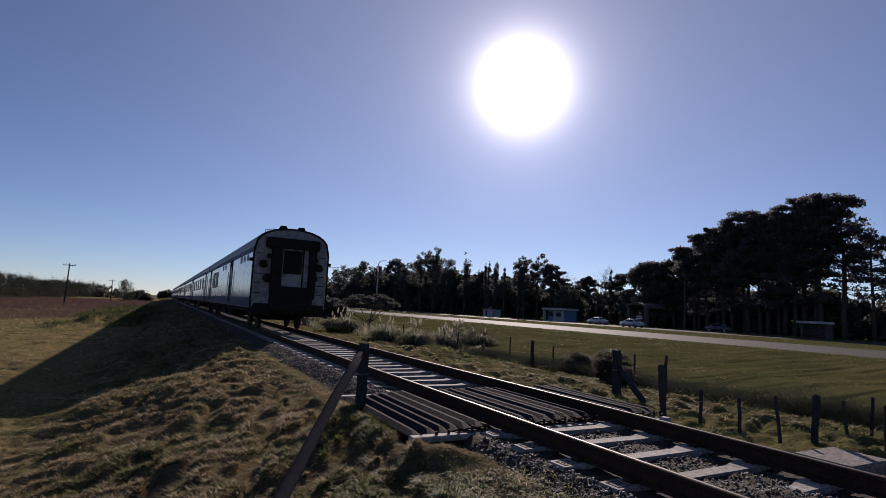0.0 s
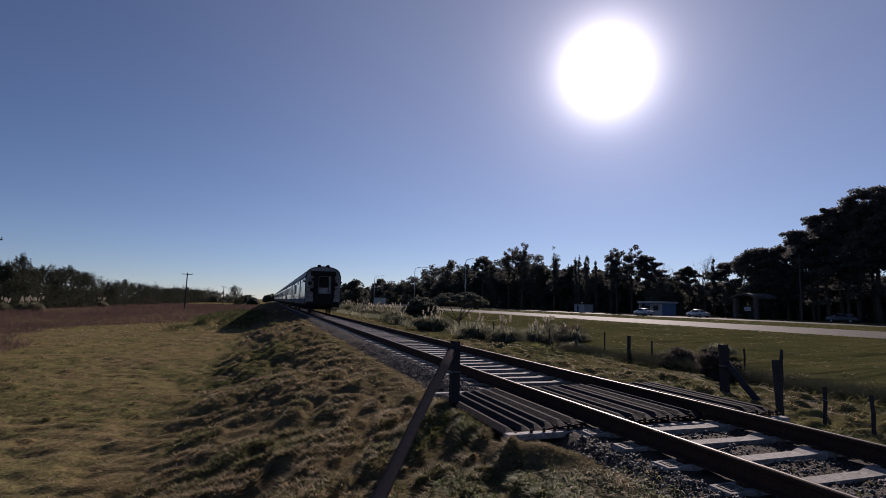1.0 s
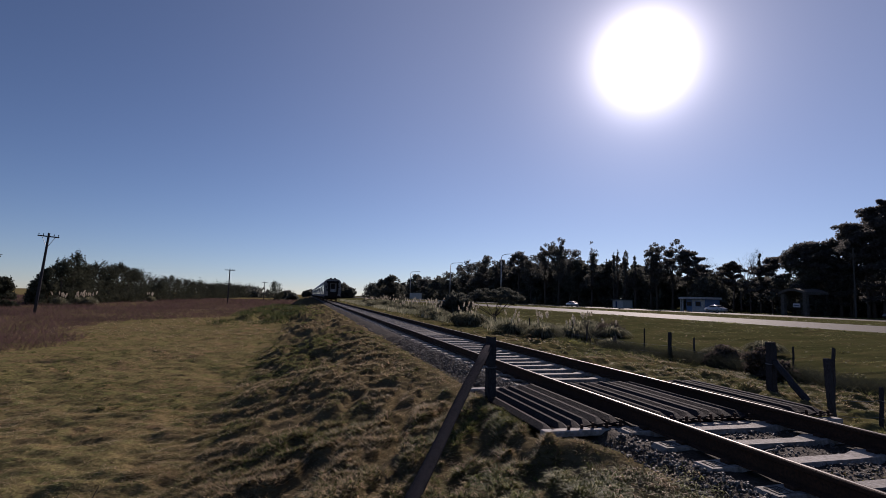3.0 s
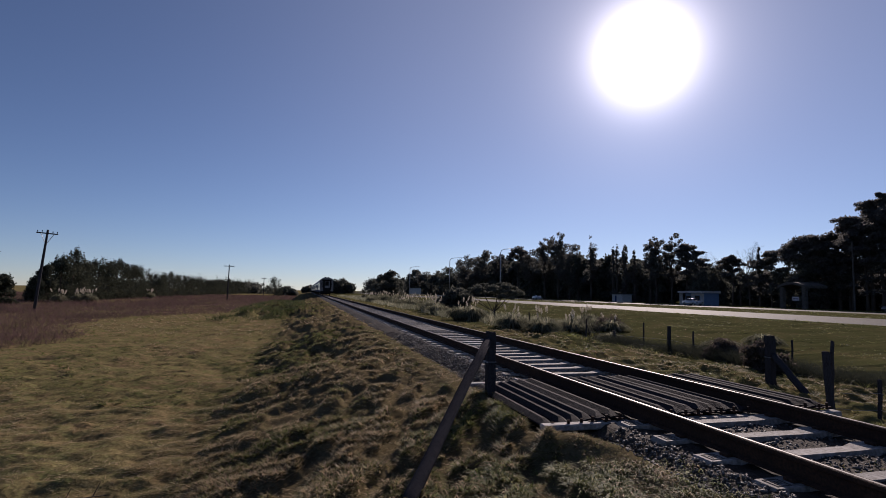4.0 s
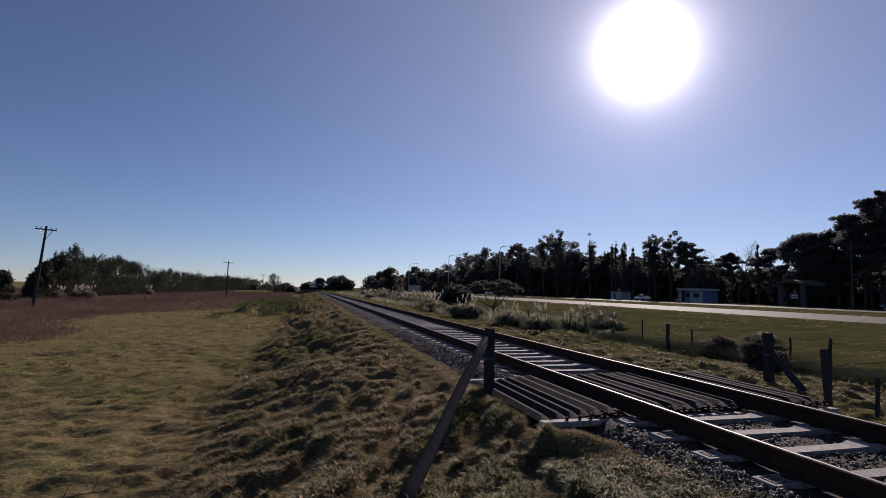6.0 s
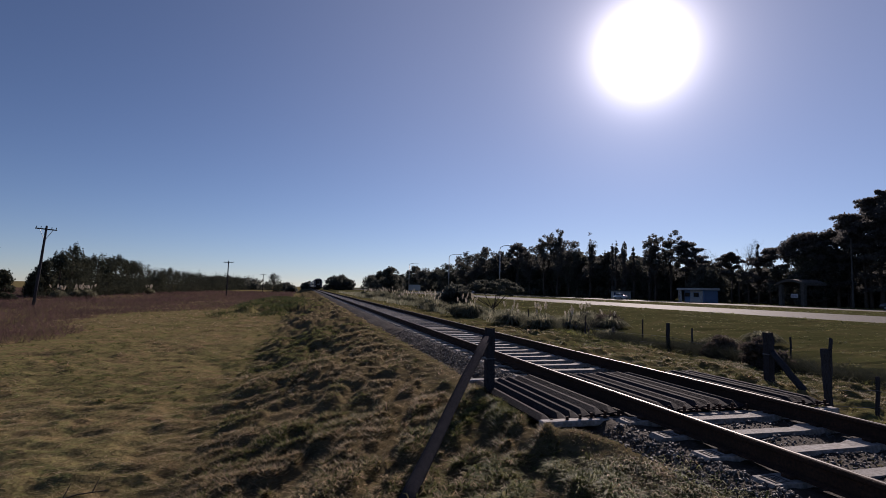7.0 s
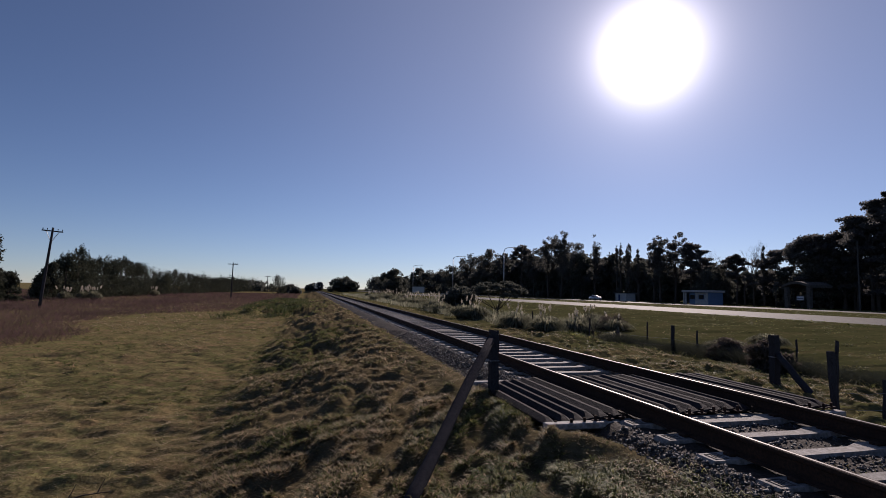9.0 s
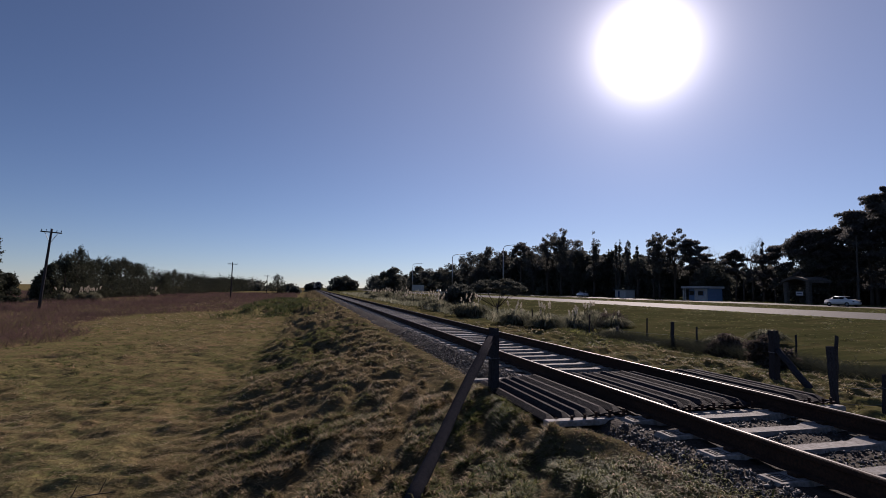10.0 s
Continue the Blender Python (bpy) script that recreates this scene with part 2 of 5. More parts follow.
def clumps(x, y):
    """How much matted turf stands over the hollows of the rough bank, 0 to 1."""
    u, v = 0.8 * x - 0.6 * y, (0.6 * x + 0.8 * y) * 0.55
    n = 0.45 * lattice(u, v, 0.24, 2) + 0.3 * lattice(u, v, 0.13, 3) + 0.25 * lattice(u, v, 0.7, 9)
    k = np.clip((n - 0.4) / 0.19, 0, 1)
    return k * k * (3 - 2 * k)


def bank(x):
    """How strongly the rough mown bank shows at x, 0 to 1."""
    return np.clip(np.minimum((x + 1.7) / 0.8, (3.0 - x) / 0.8), 0, 1)


def ground_z(x, y):
    x, y = np.asarray(x, float), np.asarray(y, float)
    w = x + (lattice(x, y, 3.0, 1) - 0.5) * 0.7 * np.clip((3 - x) / 3, 0, 1) * np.clip((x + 6) / 3, 0, 1)
    z = np.interp(w, PROFILE_X, PROFILE_Z)
    k = bank(x)
    z = z + k * ((clumps(x, y) - 0.6) * 0.135 + (lattice(x, y, 0.11, 33) - 0.5) * 0.07 + (lattice(x, y, 1.4, 9) - 0.5) * 0.12)
    far_lumps = np.clip((lattice(x, y * 0.5, 0.75, 41) - 0.42) * 4, 0, 1)
    z = z + k * np.clip((y - 9) / 8, 0, 1) * (far_lumps - 0.4) * 0.2
    z = z + np.clip((y - 40) / 8, 0, 1) * np.clip((x + 7.5) / 1.5, 0, 1) * np.clip((0.5 - x) / 2, 0, 1) * np.clip((lattice(x, y * 0.6, 1.5, 18) - 0.4) * 2.5, 0, 1) * 0.5 * np.clip((130 - y) / 60, 0, 1)
    z = z + 0.16 * np.exp(-((x - 2.8) ** 2 / 0.2 + (y - 5.3) ** 2 / 0.1)) + 0.13 * np.exp(-((x - 2.48) ** 2 / 0.06)) * np.clip((y - 5.1) / 0.3, 0, 1) * np.clip((8.4 - y) / 0.3, 0, 1)
    z = z + np.clip((x - 6.5) / 0.5, 0, 1) * np.clip((11.6 - x) / 1.0, 0, 1) * (clumps(x, y) - 0.5) * 0.1
    free = np.clip(np.maximum((2.9 - x) / 0.5, (x - 6.3) / 0.7), 0, 1) * (1 - np.clip((x - 26) / 3, 0, 1))
    z = z + free * ((lattice(x, y, 0.55, 4) - 0.5) * 0.085 + (lattice(x, y * 1.5, 0.3, 24) - 0.5) * 0.115 * (1 - k) + (lattice(x, y, 2.4, 5) - 0.5) * 0.1 * (1 - k) + np.clip((x - 14) / 2, 0, 1) * (lattice(x, y * 0.5, 1.2, 25) - 0.5) * 0.14)
    z = z + 0.12 * np.exp(-((x - 3.14) / 0.24) ** 2) * np.clip((5.3 - y) / 0.4, 0, 1)
    z = z - 0.14 * np.clip((0.55 - np.abs(x - 7.47)) / 0.1, 0, 1) * np.clip((0.43 - np.abs(y - 3.59)) / 0.1, 0, 1)
    far = np.clip((np.abs(x) - 60) / 200, 0, 1)
    return z + far * (lattice(x, y, 90.0, 6) - 0.5) * 1.2


def grid_mesh(name, xs, ys, zf, mat):
    gx, gy = np.meshgrid(xs, ys)
    v = np.stack([gx, gy, zf(gx, gy)], -1).reshape(-1, 3)
    n = len(xs)
    i = (np.arange(len(ys) - 1)[:, None] * n + np.arange(n - 1)[None, :]).ravel()
    f = np.stack([i, i + 1, i + n + 1, i + n], -1)
    me = bpy.data.meshes.new(name)
    fill_mesh(me, v, f)
    me.materials.append(mat)
    me.shade_smooth()
    return new(name, me)


def fill_mesh(me, v, f):
    f = np.asarray(f)
    me.vertices.add(len(v))
    me.vertices.foreach_set("co", np.asarray(v, np.float32).ravel())
    me.loops.add(f.size)
    me.loops.foreach_set("vertex_index", f.astype(np.int32).ravel())
    me.polygons.add(len(f))
    me.polygons.foreach_set("loop_start", (np.arange(len(f)) * f.shape[1]).astype(np.int32))
    me.update(calc_edges=True)
    me.validate()


def tri_mesh(name, tris, mat):
    """One mesh of loose triangles, given as an array (n, 3, 3)."""
    tris = np.asarray(tris, float).reshape(-1, 3)
    me = bpy.data.meshes.new(name)
    fill_mesh(me, tris, np.arange(len(tris)).reshape(-1, 3))
    me.materials.append(mat)
    return me


def part(name, bm, mat, parent=None, label="", smooth=False):
    """Links a bmesh as one mesh object, under a thing or a part."""
    me = bpy.data.meshes.new(name)
    bm.to_mesh(me)
    bm.free()
    me.materials.append(mat)
    if smooth:
        me.shade_smooth()
    return hang(name, me, parent, label)


def hang(name, me, parent=None, label=""):
    ob = new(name, me)
    ob.parent = parent
    if label:
        ob["label"] = label
    return ob


def thing(name, m, label, category, group="", kind=""):
    ob = new(name)
    ob.empty_display_size = 0.2
    ob.matrix_basis = m
    return tagged(ob, label, category, group, kind)


def box(bm, x0, x1, y0, y1, z0, z1, bevel=0.0, m=None):
    made = bmesh.ops.create_cube(bm, size=1.0, matrix=Matrix.Translation(((x0 + x1) / 2, (y0 + y1) / 2, (z0 + z1) / 2))
                                 @ Matrix.Diagonal((x1 - x0, y1 - y0, z1 - z0, 1)))
    vs = made["verts"]
    if bevel:
        es = list({e for v in vs for e in v.link_edges})
        r = bmesh.ops.bevel(bm, geom=es, offset=bevel, segments=1, affect="EDGES")
        vs = list(set(r["verts"]) | {v for v in vs if v.is_valid})
    if m is not None:
        bmesh.ops.transform(bm, matrix=m, verts=[v for v in vs if v.is_valid])
    return bm


def solid(*args, **kw):
    return box(bmesh.new(), *args, **kw)


def tube(bm, a, b, r0, r1, n=8, wob=0.0, steps=1, seed=0):
    """A tapered round bar from a to b."""
    rnd = random.Random(seed)
    a, b = Vector(a), Vector(b)
    d = (b - a).normalized()
    side = d.cross(Vector((0, 0, 1)) if abs(d.z) < 0.9 else Vector((1, 0, 0))).normalized()
    up = side.cross(d)
    rings = []
    for s in range(steps + 1):
        k = s / steps
        c = a.lerp(b, k)
        if 0 < s < steps:
            c = c + Vector((rnd.uniform(-wob, wob), rnd.uniform(-wob, wob), rnd.uniform(-wob, wob) * 0.4))
        r = r0 + (r1 - r0) * k
        rings.append([bm.verts.new(c + (side * math.cos(6.2832 * i / n) + up * math.sin(6.2832 * i / n)) * r * rnd.uniform(0.94, 1.06)) for i in range(n)])
    for p, q in zip(rings, rings[1:]):
        for i in range(n):
            bm.faces.new((p[i], p[(i + 1) % n], q[(i + 1) % n], q[i]))
    bm.faces.new(rings[0][::-1])
    bm.faces.new(rings[-1])
    return bm


def extrude_profile(pts, y0, y1):
    """A bar along y with the outline pts in x and z."""
    bm = bmesh.new()
    a, b = [bm.verts.new((x, y0, z)) for x, z in pts], [bm.verts.new((x, y1, z)) for x, z in pts]
    n = len(pts)
    for i in range(n):
        bm.faces.new((a[i], a[(i + 1) % n], b[(i + 1) % n], b[i]))
    bm.faces.new(a[::-1])
    bm.faces.new(b)
    bmesh.ops.recalc_face_normals(bm, faces=bm.faces)
    return bm


# ---- ground, road, track bed ----
def axis(stops):
    out = []
    for a, b, step in stops:
        out += list(np.arange(a, b, step))
    return np.array(out + [stops[-1][1]])


def make_ground():
    left = -np.geomspace(9, 4000, 44)[::-1]
    right = np.geomspace(14, 4000, 56)
    xs = np.concatenate([left[:-1], axis([(-9, -2.4, 0.12), (-2.4, 3.3, 0.06), (3.3, 6.2, 0.5), (6.2, 12, 0.1), (12, 14, 0.2)])[:-1], right, [28.0, 28.95, 29.1, 39.4, 39.55, 41, 67.92, 68.08, 78.42, 78.58]])
    xs.sort()
    ys = np.concatenate([-np.geomspace(6.2, 4000, 24)[::-1], axis([(-6, 1.5, 0.2), (1.5, 12, 0.07), (12, 24, 0.15), (24, 44, 0.3), (44, 80, 0.7)])[:-1], np.geomspace(80, 4500, 70)])
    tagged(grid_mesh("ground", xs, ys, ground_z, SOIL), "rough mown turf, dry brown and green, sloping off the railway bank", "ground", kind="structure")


make_ground()
ROAD_X0, ROAD_X1 = 29.0, 39.5
far_y = np.concatenate([-np.geomspace(5, 3000, 20)[::-1], np.linspace(0, 300, 80), np.geomspace(305, 4000, 30)])
tagged(grid_mesh("road", np.linspace(ROAD_X0, ROAD_X1, 9), far_y, lambda x, y: -0.075 + 0.04 * np.cos((x - 34.2) / 3.6) + 0 * y, ASPHALT),
       "grey asphalt highway shining against the sun", "road", kind="structure")
tagged(grid_mesh("road_far_side", np.linspace(68.0, 78.5, 7), far_y, lambda x, y: -0.49 + 0.03 * np.cos((x - 73.2) / 3.6) + 0 * y, ASPHALT),
       "second grey asphalt carriageway beyond a grass strip", "road", kind="structure")


def ballast_z(x, y):
    z = np.interp(x, [2.75, 3.2, 3.4, 3.6, 3.9, 4.1, 5.4, 5.6, 6.05, 6.25, 6.6], [-0.52, -0.3, -0.215, -0.21, -0.23, -0.25, -0.25, -0.23, -0.226, -0.3, -0.52])
    low = np.interp(x, [2.75, 3.25, 3.4, 3.6, 3.9, 4.1, 5.4, 5.6, 6.05, 6.25, 6.6], [-0.56, -0.29, -0.222, -0.212, -0.222, -0.235, -0.235, -0.225, -0.226, -0.3, -0.52])
    k = np.clip((5.4 - y) / 0.5, 0, 1)
    z = z * (1 - k) + low * k
    z = z + np.clip((3.7 - y) / 0.8, 0, 1) * np.clip((x - 4.1) / 0.2, 0, 1) * np.clip((5.4 - x) / 0.2, 0, 1) * np.clip(lattice(x, y, 0.4, 36) - 0.3, 0, 1) * 0.13
    return z + (lattice(x, y, 0.09, 7) - 0.5) * 0.04 + (lattice(x, y, 0.7, 31) - 0.5) * 0.16 * np.clip((3.35 - x) / 0.4, 0, 1)


tagged(grid_mesh("ballast_bed", axis([(2.75, 6.6, 0.07)]), np.concatenate([np.arange(-45, -6, 0.6), np.arange(-6, 0, 0.12), np.arange(0, 22, 0.08), np.geomspace(22, 900, 160)]), ballast_z, GRIT),
       "grey crushed stone ballast under the railway track", "ballast", kind="structure")

# ---- railway track ----
def make_track():
    track = thing("railway_track", pose(0, 0, 0), "broad gauge railway track with rusty rails on concrete sleepers", "railway track")
    prof = [(-0.07, -0.175), (0.07, -0.175), (0.07, -0.163), (0.012, -0.145), (0.009, -0.05), (0.036, -0.036), (0.036, -0.006), (0.028, 0.0), (-0.028, 0.0),
            (-0.036, -0.006), (-0.036, -0.036), (-0.009, -0.05), (-0.012, -0.145), (-0.07, -0.163)]
    for x in (RAIL_L, RAIL_R):
        bm = extrude_profile([(a + x, b) for a, b in prof], -45, 900)
        me = bpy.data.meshes.new("rail")
        bm.to_mesh(me)
        bm.free()
        me.materials.append(RUST)
        rail = hang("rail", me, track, "rusty steel rail")
        part("running_surface", extrude_profile([(x - 0.012, 0.0), (x - 0.01, 0.0015), (x + 0.014, 0.0015), (x + 0.016, 0.0)], -45, 900), STEEL, rail, "polished bright rail head")
    bm = bmesh.new()
    rows = []
    for u, w, zt in ((-1.27, 0.115, -0.215), (-1.23, 0.13, -0.178), (-0.66, 0.14, -0.172), (-0.5, 0.1, -0.193), (0.5, 0.1, -0.193), (0.66, 0.14, -0.172), (1.23, 0.13, -0.178), (1.27, 0.115, -0.215)):
        rows.append([bm.verts.new(p) for p in ((u, -w, -0.36), (u, -w + 0.02, zt), (u, w - 0.02, zt), (u, w, -0.36))])
    for p, q in zip(rows, rows[1:]):
        for i in range(3):
            bm.faces.new((p[i], q[i], q[i + 1], p[i + 1]))
    bm.faces.new(rows[0])
    bm.faces.new(rows[-1][::-1])
    bmesh.ops.recalc_face_normals(bm, faces=bm.faces)
    me = bpy.data.meshes.new("sleeper")
    bm.to_mesh(me)
    bm.free()
    me.materials.append(CONCRETE)
    clip = bpy.data.meshes.new("rail_clip")
    cb = solid(-0.035, 0.035, -0.05, 0.05, -0.178, -0.145, 0.008)
    cb.to_mesh(clip)
    cb.free()
    clip.materials.append(RUST)
    mark = bpy.data.meshes.new("cast_mark")
    cb = bmesh.new()
    for x0, x1, y0, y1 in ((-0.07, 0.07, -0.074, -0.062), (-0.07, 0.07, 0.062, 0.074), (-0.07, -0.058, -0.06, 0.06), (0.058, 0.07, -0.06, 0.06), (-0.03, -0.02, -0.035, 0.035), (0.0, 0.01, -0.035, 0.035), (0.026, 0.036, -0.02, 0.035)):
        box(cb, x0, x1, y0, y1, -0.182, -0.173)
    cb.to_mesh(mark)
    cb.free()
    mark.materials.append(DIM_CONCRETE)
    rnd = random.Random(3)
    far, y = [], 1.64 - 74 * 0.62
    base = [v.co.copy() for v in me.vertices]
    faces = [tuple(p.vertices) for p in me.polygons]
    n = 0
    while y < 420:
        if not 5.62 < y < 8.25:
            turn = pose(MID + rnd.uniform(-0.015, 0.015), y + rnd.uniform(-0.02, 0.02), rnd.uniform(-0.006, 0.004), 0, 0, rnd.uniform(-0.8, 0.8))
            if n < 222:
                s = hang("sleeper", me, track)
                s.matrix_basis = turn
                if -6.5 < y < 12:
                    hang("cast_mark", mark, s).matrix_basis = pose(-1.12, 0, 0)
                    for u in (-0.977, -0.767, 0.767, 0.977):
                        hang("rail_clip", clip, s).matrix_basis = pose(u, 0, 0)
            else:
                far.append(turn)
            n += 1
        y += 0.62
    vs, fs = [], []
    for m in far:
        k = len(vs)
        vs += [tuple(m @ c) for c in base]
        fs += [tuple(i + k for i in f) for f in faces]
    fm = bpy.data.meshes.new("distant_sleepers")
    fm.from_pydata(vs, [], fs)
    fm.materials.append(CONCRETE)
    tagged(hang("distant_sleepers", fm, track), kind="stuff")


make_track()


def make_ballast_stones():
    rs = np.random.RandomState(11)
    n = 22000
    y = np.where(rs.rand(n) < 0.24, 1.6 - 7.4 * rs.rand(n), 1.6 + 17 * rs.rand(n) ** 1.5)
    pick = rs.rand(n)
    x = np.where(pick < 0.42, 2.98 + 0.6 * rs.rand(n) ** 0.8, np.where(pick < 0.85, 3.95 + 1.6 * rs.rand(n), 5.7 + 0.6 * rs.rand(n)))
    keep = ~((y > 5.3) & (y < 8.5) & (x > 2.6)) & ((x > 3.15) | (y > 5.3)) & ((rs.rand(n) < 0.8) | (y > 5.3) | (x > 3.8))
    x, y = x[keep], y[keep]
    z = np.maximum(ballast_z(x, y), ground_z(x, y)) + 0.003
    r = 0.009 + 0.016 * rs.rand(len(x)) ** 1.5
    octa = np.array([(1, 0, 0), (-1, 0, 0), (0, 1, 0), (0, -1, 0), (0, 0, 1), (0, 0, -1)], float)
    f = np.array([(0, 2, 4), (2, 1, 4), (1, 3, 4), (3, 0, 4), (2, 0, 5), (1, 2, 5), (3, 1, 5), (0, 3, 5)])
    q = rs.randn(len(x), 3, 3)
    q = np.linalg.qr(q)[0]
    o = octa[None] * (0.65 + 0.7 * rs.rand(len(x), 6, 1)) * np.array([1.25, 1.0, 0.75])
    v = np.einsum("nij,nkj->nki", q, o) * r[:, None, None] + np.stack([x, y, z], -1)[:, None]
    me = bpy.data.meshes.new("ballast_stones")
    fill_mesh(me, v.reshape(-1, 3), (f[None] + 6 * np.arange(len(x))[:, None, None]).reshape(-1, 3))
    me.materials.append(STONE)
    tagged(new("ballast_stones", me), "loose grey crushed stones between and beside the sleepers", "ballast stones", kind="stuff")


make_ballast_stones()


def make_cattle_guard():
    guard = thing("cattle_guard", pose(0, 0, 0), "dark triangular bars of a cattle guard laid across the railway track", "cattle guard")
    bar = bmesh.new()
    w, y0, y1 = 0.088, 5.66, 8.3
    ends = []
    for y, s, zt in ((y0, 0.3, -0.14), (y0 + 0.16, 1.0, -0.1), (y1 - 0.16, 1.0, -0.1), (y1, 0.3, -0.14)):
        ends.append([bar.verts.new(p) for p in ((-w, y, -0.175), (-w, y, -0.155), (-0.022, y, zt - 0.004), (0.012, y, zt), (w, y, -0.155), (w, y, -0.175))])
    for p, q in zip(ends, ends[1:]):
        for i in range(6):
            bar.faces.new((p[i], p[(i + 1) % 6], q[(i + 1) % 6], q[i]))
    bar.faces.new(ends[0][::-1])
    bar.faces.new(ends[-1])
    bmesh.ops.recalc_face_normals(bar, faces=bar.faces)
    me = bpy.data.meshes.new("bar")
    bar.to_mesh(me)
    bar.free()
    me.materials.append(GUARD)
    bolt = bpy.data.meshes.new("bolt")
    bb = tube(bmesh.new(), (0, 5.6, -0.18), (0, 5.6, -0.1), 0.018, 0.018, 6)
    box(bb, -0.05, 0.05, 5.575, 5.625, -0.165, -0.152)
    bb.to_mesh(bolt)
    bb.free()
    bolt.materials.append(RUST)
    rnd = random.Random(8)
    for xs in (np.arange(2.78, 3.72, 0.165), np.arange(4.14, 5.45, 0.185), np.arange(5.84, 6.75, 0.175)):
        for x in xs:
            b = hang("bar", me, guard)
            b.matrix_basis = pose(x + rnd.uniform(-0.01, 0.01), rnd.uniform(-0.04, 0.04), rnd.uniform(-0.008, 0.008) - 0.1 * max(0, 3.62 - x), 0, rnd.uniform(-3, 3), 0)
            hang("bolt", bolt, b)
    for x0, x1 in ((2.62, 3.74), (4.0, 5.5), (5.72, 6.85)):
        for y in (5.52, 8.28):
            part("end_beam", solid(x0, x1, y, y + 0.14, -0.27, -0.2, 0.012), CONCRETE, guard, "pale concrete end beam")


make_cattle_guard()


# ---- fences ----
def rough_post(name, size, height, mat, seed, square=True):
    """A worn post, standing at its own foot and a little uneven."""
    rnd = random.Random(seed)
    bm = bmesh.new()
    rings = []
    for k in range(7):
        z = -0.25 + (height + 0.25) * k / 6
        dx, dy = rnd.uniform(-0.006, 0.006), rnd.uniform(-0.006, 0.006)
        c = [(-1, -1), (-0.75, -1), (0.75, -1), (1, -1), (1, 1), (0.75, 1), (-0.75, 1), (-1, 1)] if square else [(math.cos(a * 0.785), math.sin(a * 0.785)) for a in range(8)]
        rings.append([bm.verts.new((dx + a * size / 2 * rnd.uniform(0.9, 1.04), dy + b * size / 2 * rnd.uniform(0.9, 1.04), z + (rnd.uniform(-0.02, 0.015) if k == 6 else 0))) for a, b in c])
    for p, q in zip(rings, rings[1:]):
        for i in range(8):
            bm.faces.new((p[i], p[(i + 1) % 8], q[(i + 1) % 8], q[i]))
    bm.faces.new(rings[-1])
    bm.faces.new(rings[0][::-1])
    bmesh.ops.recalc_face_normals(bm, faces=bm.faces)
    return bm


def gz(x, y):
    return float(ground_z(np.array([x]), np.array([y]))[0])


def make_braced_post(x, y, size, top, foot, brace_from, brace_r, label, seed):
    z = gz(x, y)
    t = thing("braced_fence_post", pose(x, y, z), label, "fence post")
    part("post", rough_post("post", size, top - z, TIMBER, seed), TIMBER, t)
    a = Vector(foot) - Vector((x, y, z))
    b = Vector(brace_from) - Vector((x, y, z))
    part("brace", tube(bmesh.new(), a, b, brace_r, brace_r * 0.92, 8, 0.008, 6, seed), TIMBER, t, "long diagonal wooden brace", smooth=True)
    bm = bmesh.new()
    for k in (0.55, 0.562):
        h = (top - z) * k
        s = size / 2 + 0.004
        for p, q in (((-s, -s), (s, -s)), ((s, -s), (s, s)), ((s, s), (-s, s)), ((-s, s), (-s, -s))):
            tube(bm, (*p, h), (*q, h), 0.003, 0.003, 4)
    part("wire_tie", bm, GALV, t)


make_braced_post(2.72, 7.6, 0.125, 0.68, (0.6, 3.98, -0.66), (2.62, 7.46, 0.56), 0.066, "weathered wooden fence post with long diagonal brace beside the track", 21)
make_braced_post(8.5, 8.2, 0.13, 0.56, (8.3, 7.2, -0.46), (8.5, 8.12, 0.2), 0.06, "weathered wooden corner post with short brace", 22)
FENCE = [(7.58, 6.26, 0.05, 0.64), (7.5, 6.2, 0.08, 0.48), (7.8, 5.75, 0.055, 0.14), (7.84, 5.11, 0.055, 0.12), (8.02, 4.63, 0.05, 0.21), (8.27, 4.3, 0.075, 0.28),
         (9.59, 4.52, 0.05, 0.1), (10.02, 4.39, 0.05, 0.17), (8.6, 3.6, 0.06, 0.25), (9.1, 2.9, 0.06, 0.25),
         (11.75, 15.3, 0.09, 0.27), (12.65, 15.25, 0.06, 0.1), (12.4, 11.3, 0.05, 0.18), (13.1, 18.6, 0.06, 0.2), (12.2, 21.5, 0.07, 0.2), (11.9, 27.0, 0.07, 0.25),
         (12.1, 33.0, 0.07, 0.25), (12.0, 40.0, 0.07, 0.25)]
for i, (x, y, s, top) in enumerate(FENCE):
    z = gz(x, y)
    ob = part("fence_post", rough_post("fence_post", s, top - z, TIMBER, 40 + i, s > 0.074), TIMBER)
    ob.matrix_basis = pose(x, y, z, random.Random(i).uniform(-3, 3), random.Random(i + 50).uniform(-4, 4), 20 * i)
    tagged(ob, "thin weathered wooden fence post in the grass" if s < 0.075 else "thick dark wooden fence post in the grass", "fence post", "posts of the field fence")


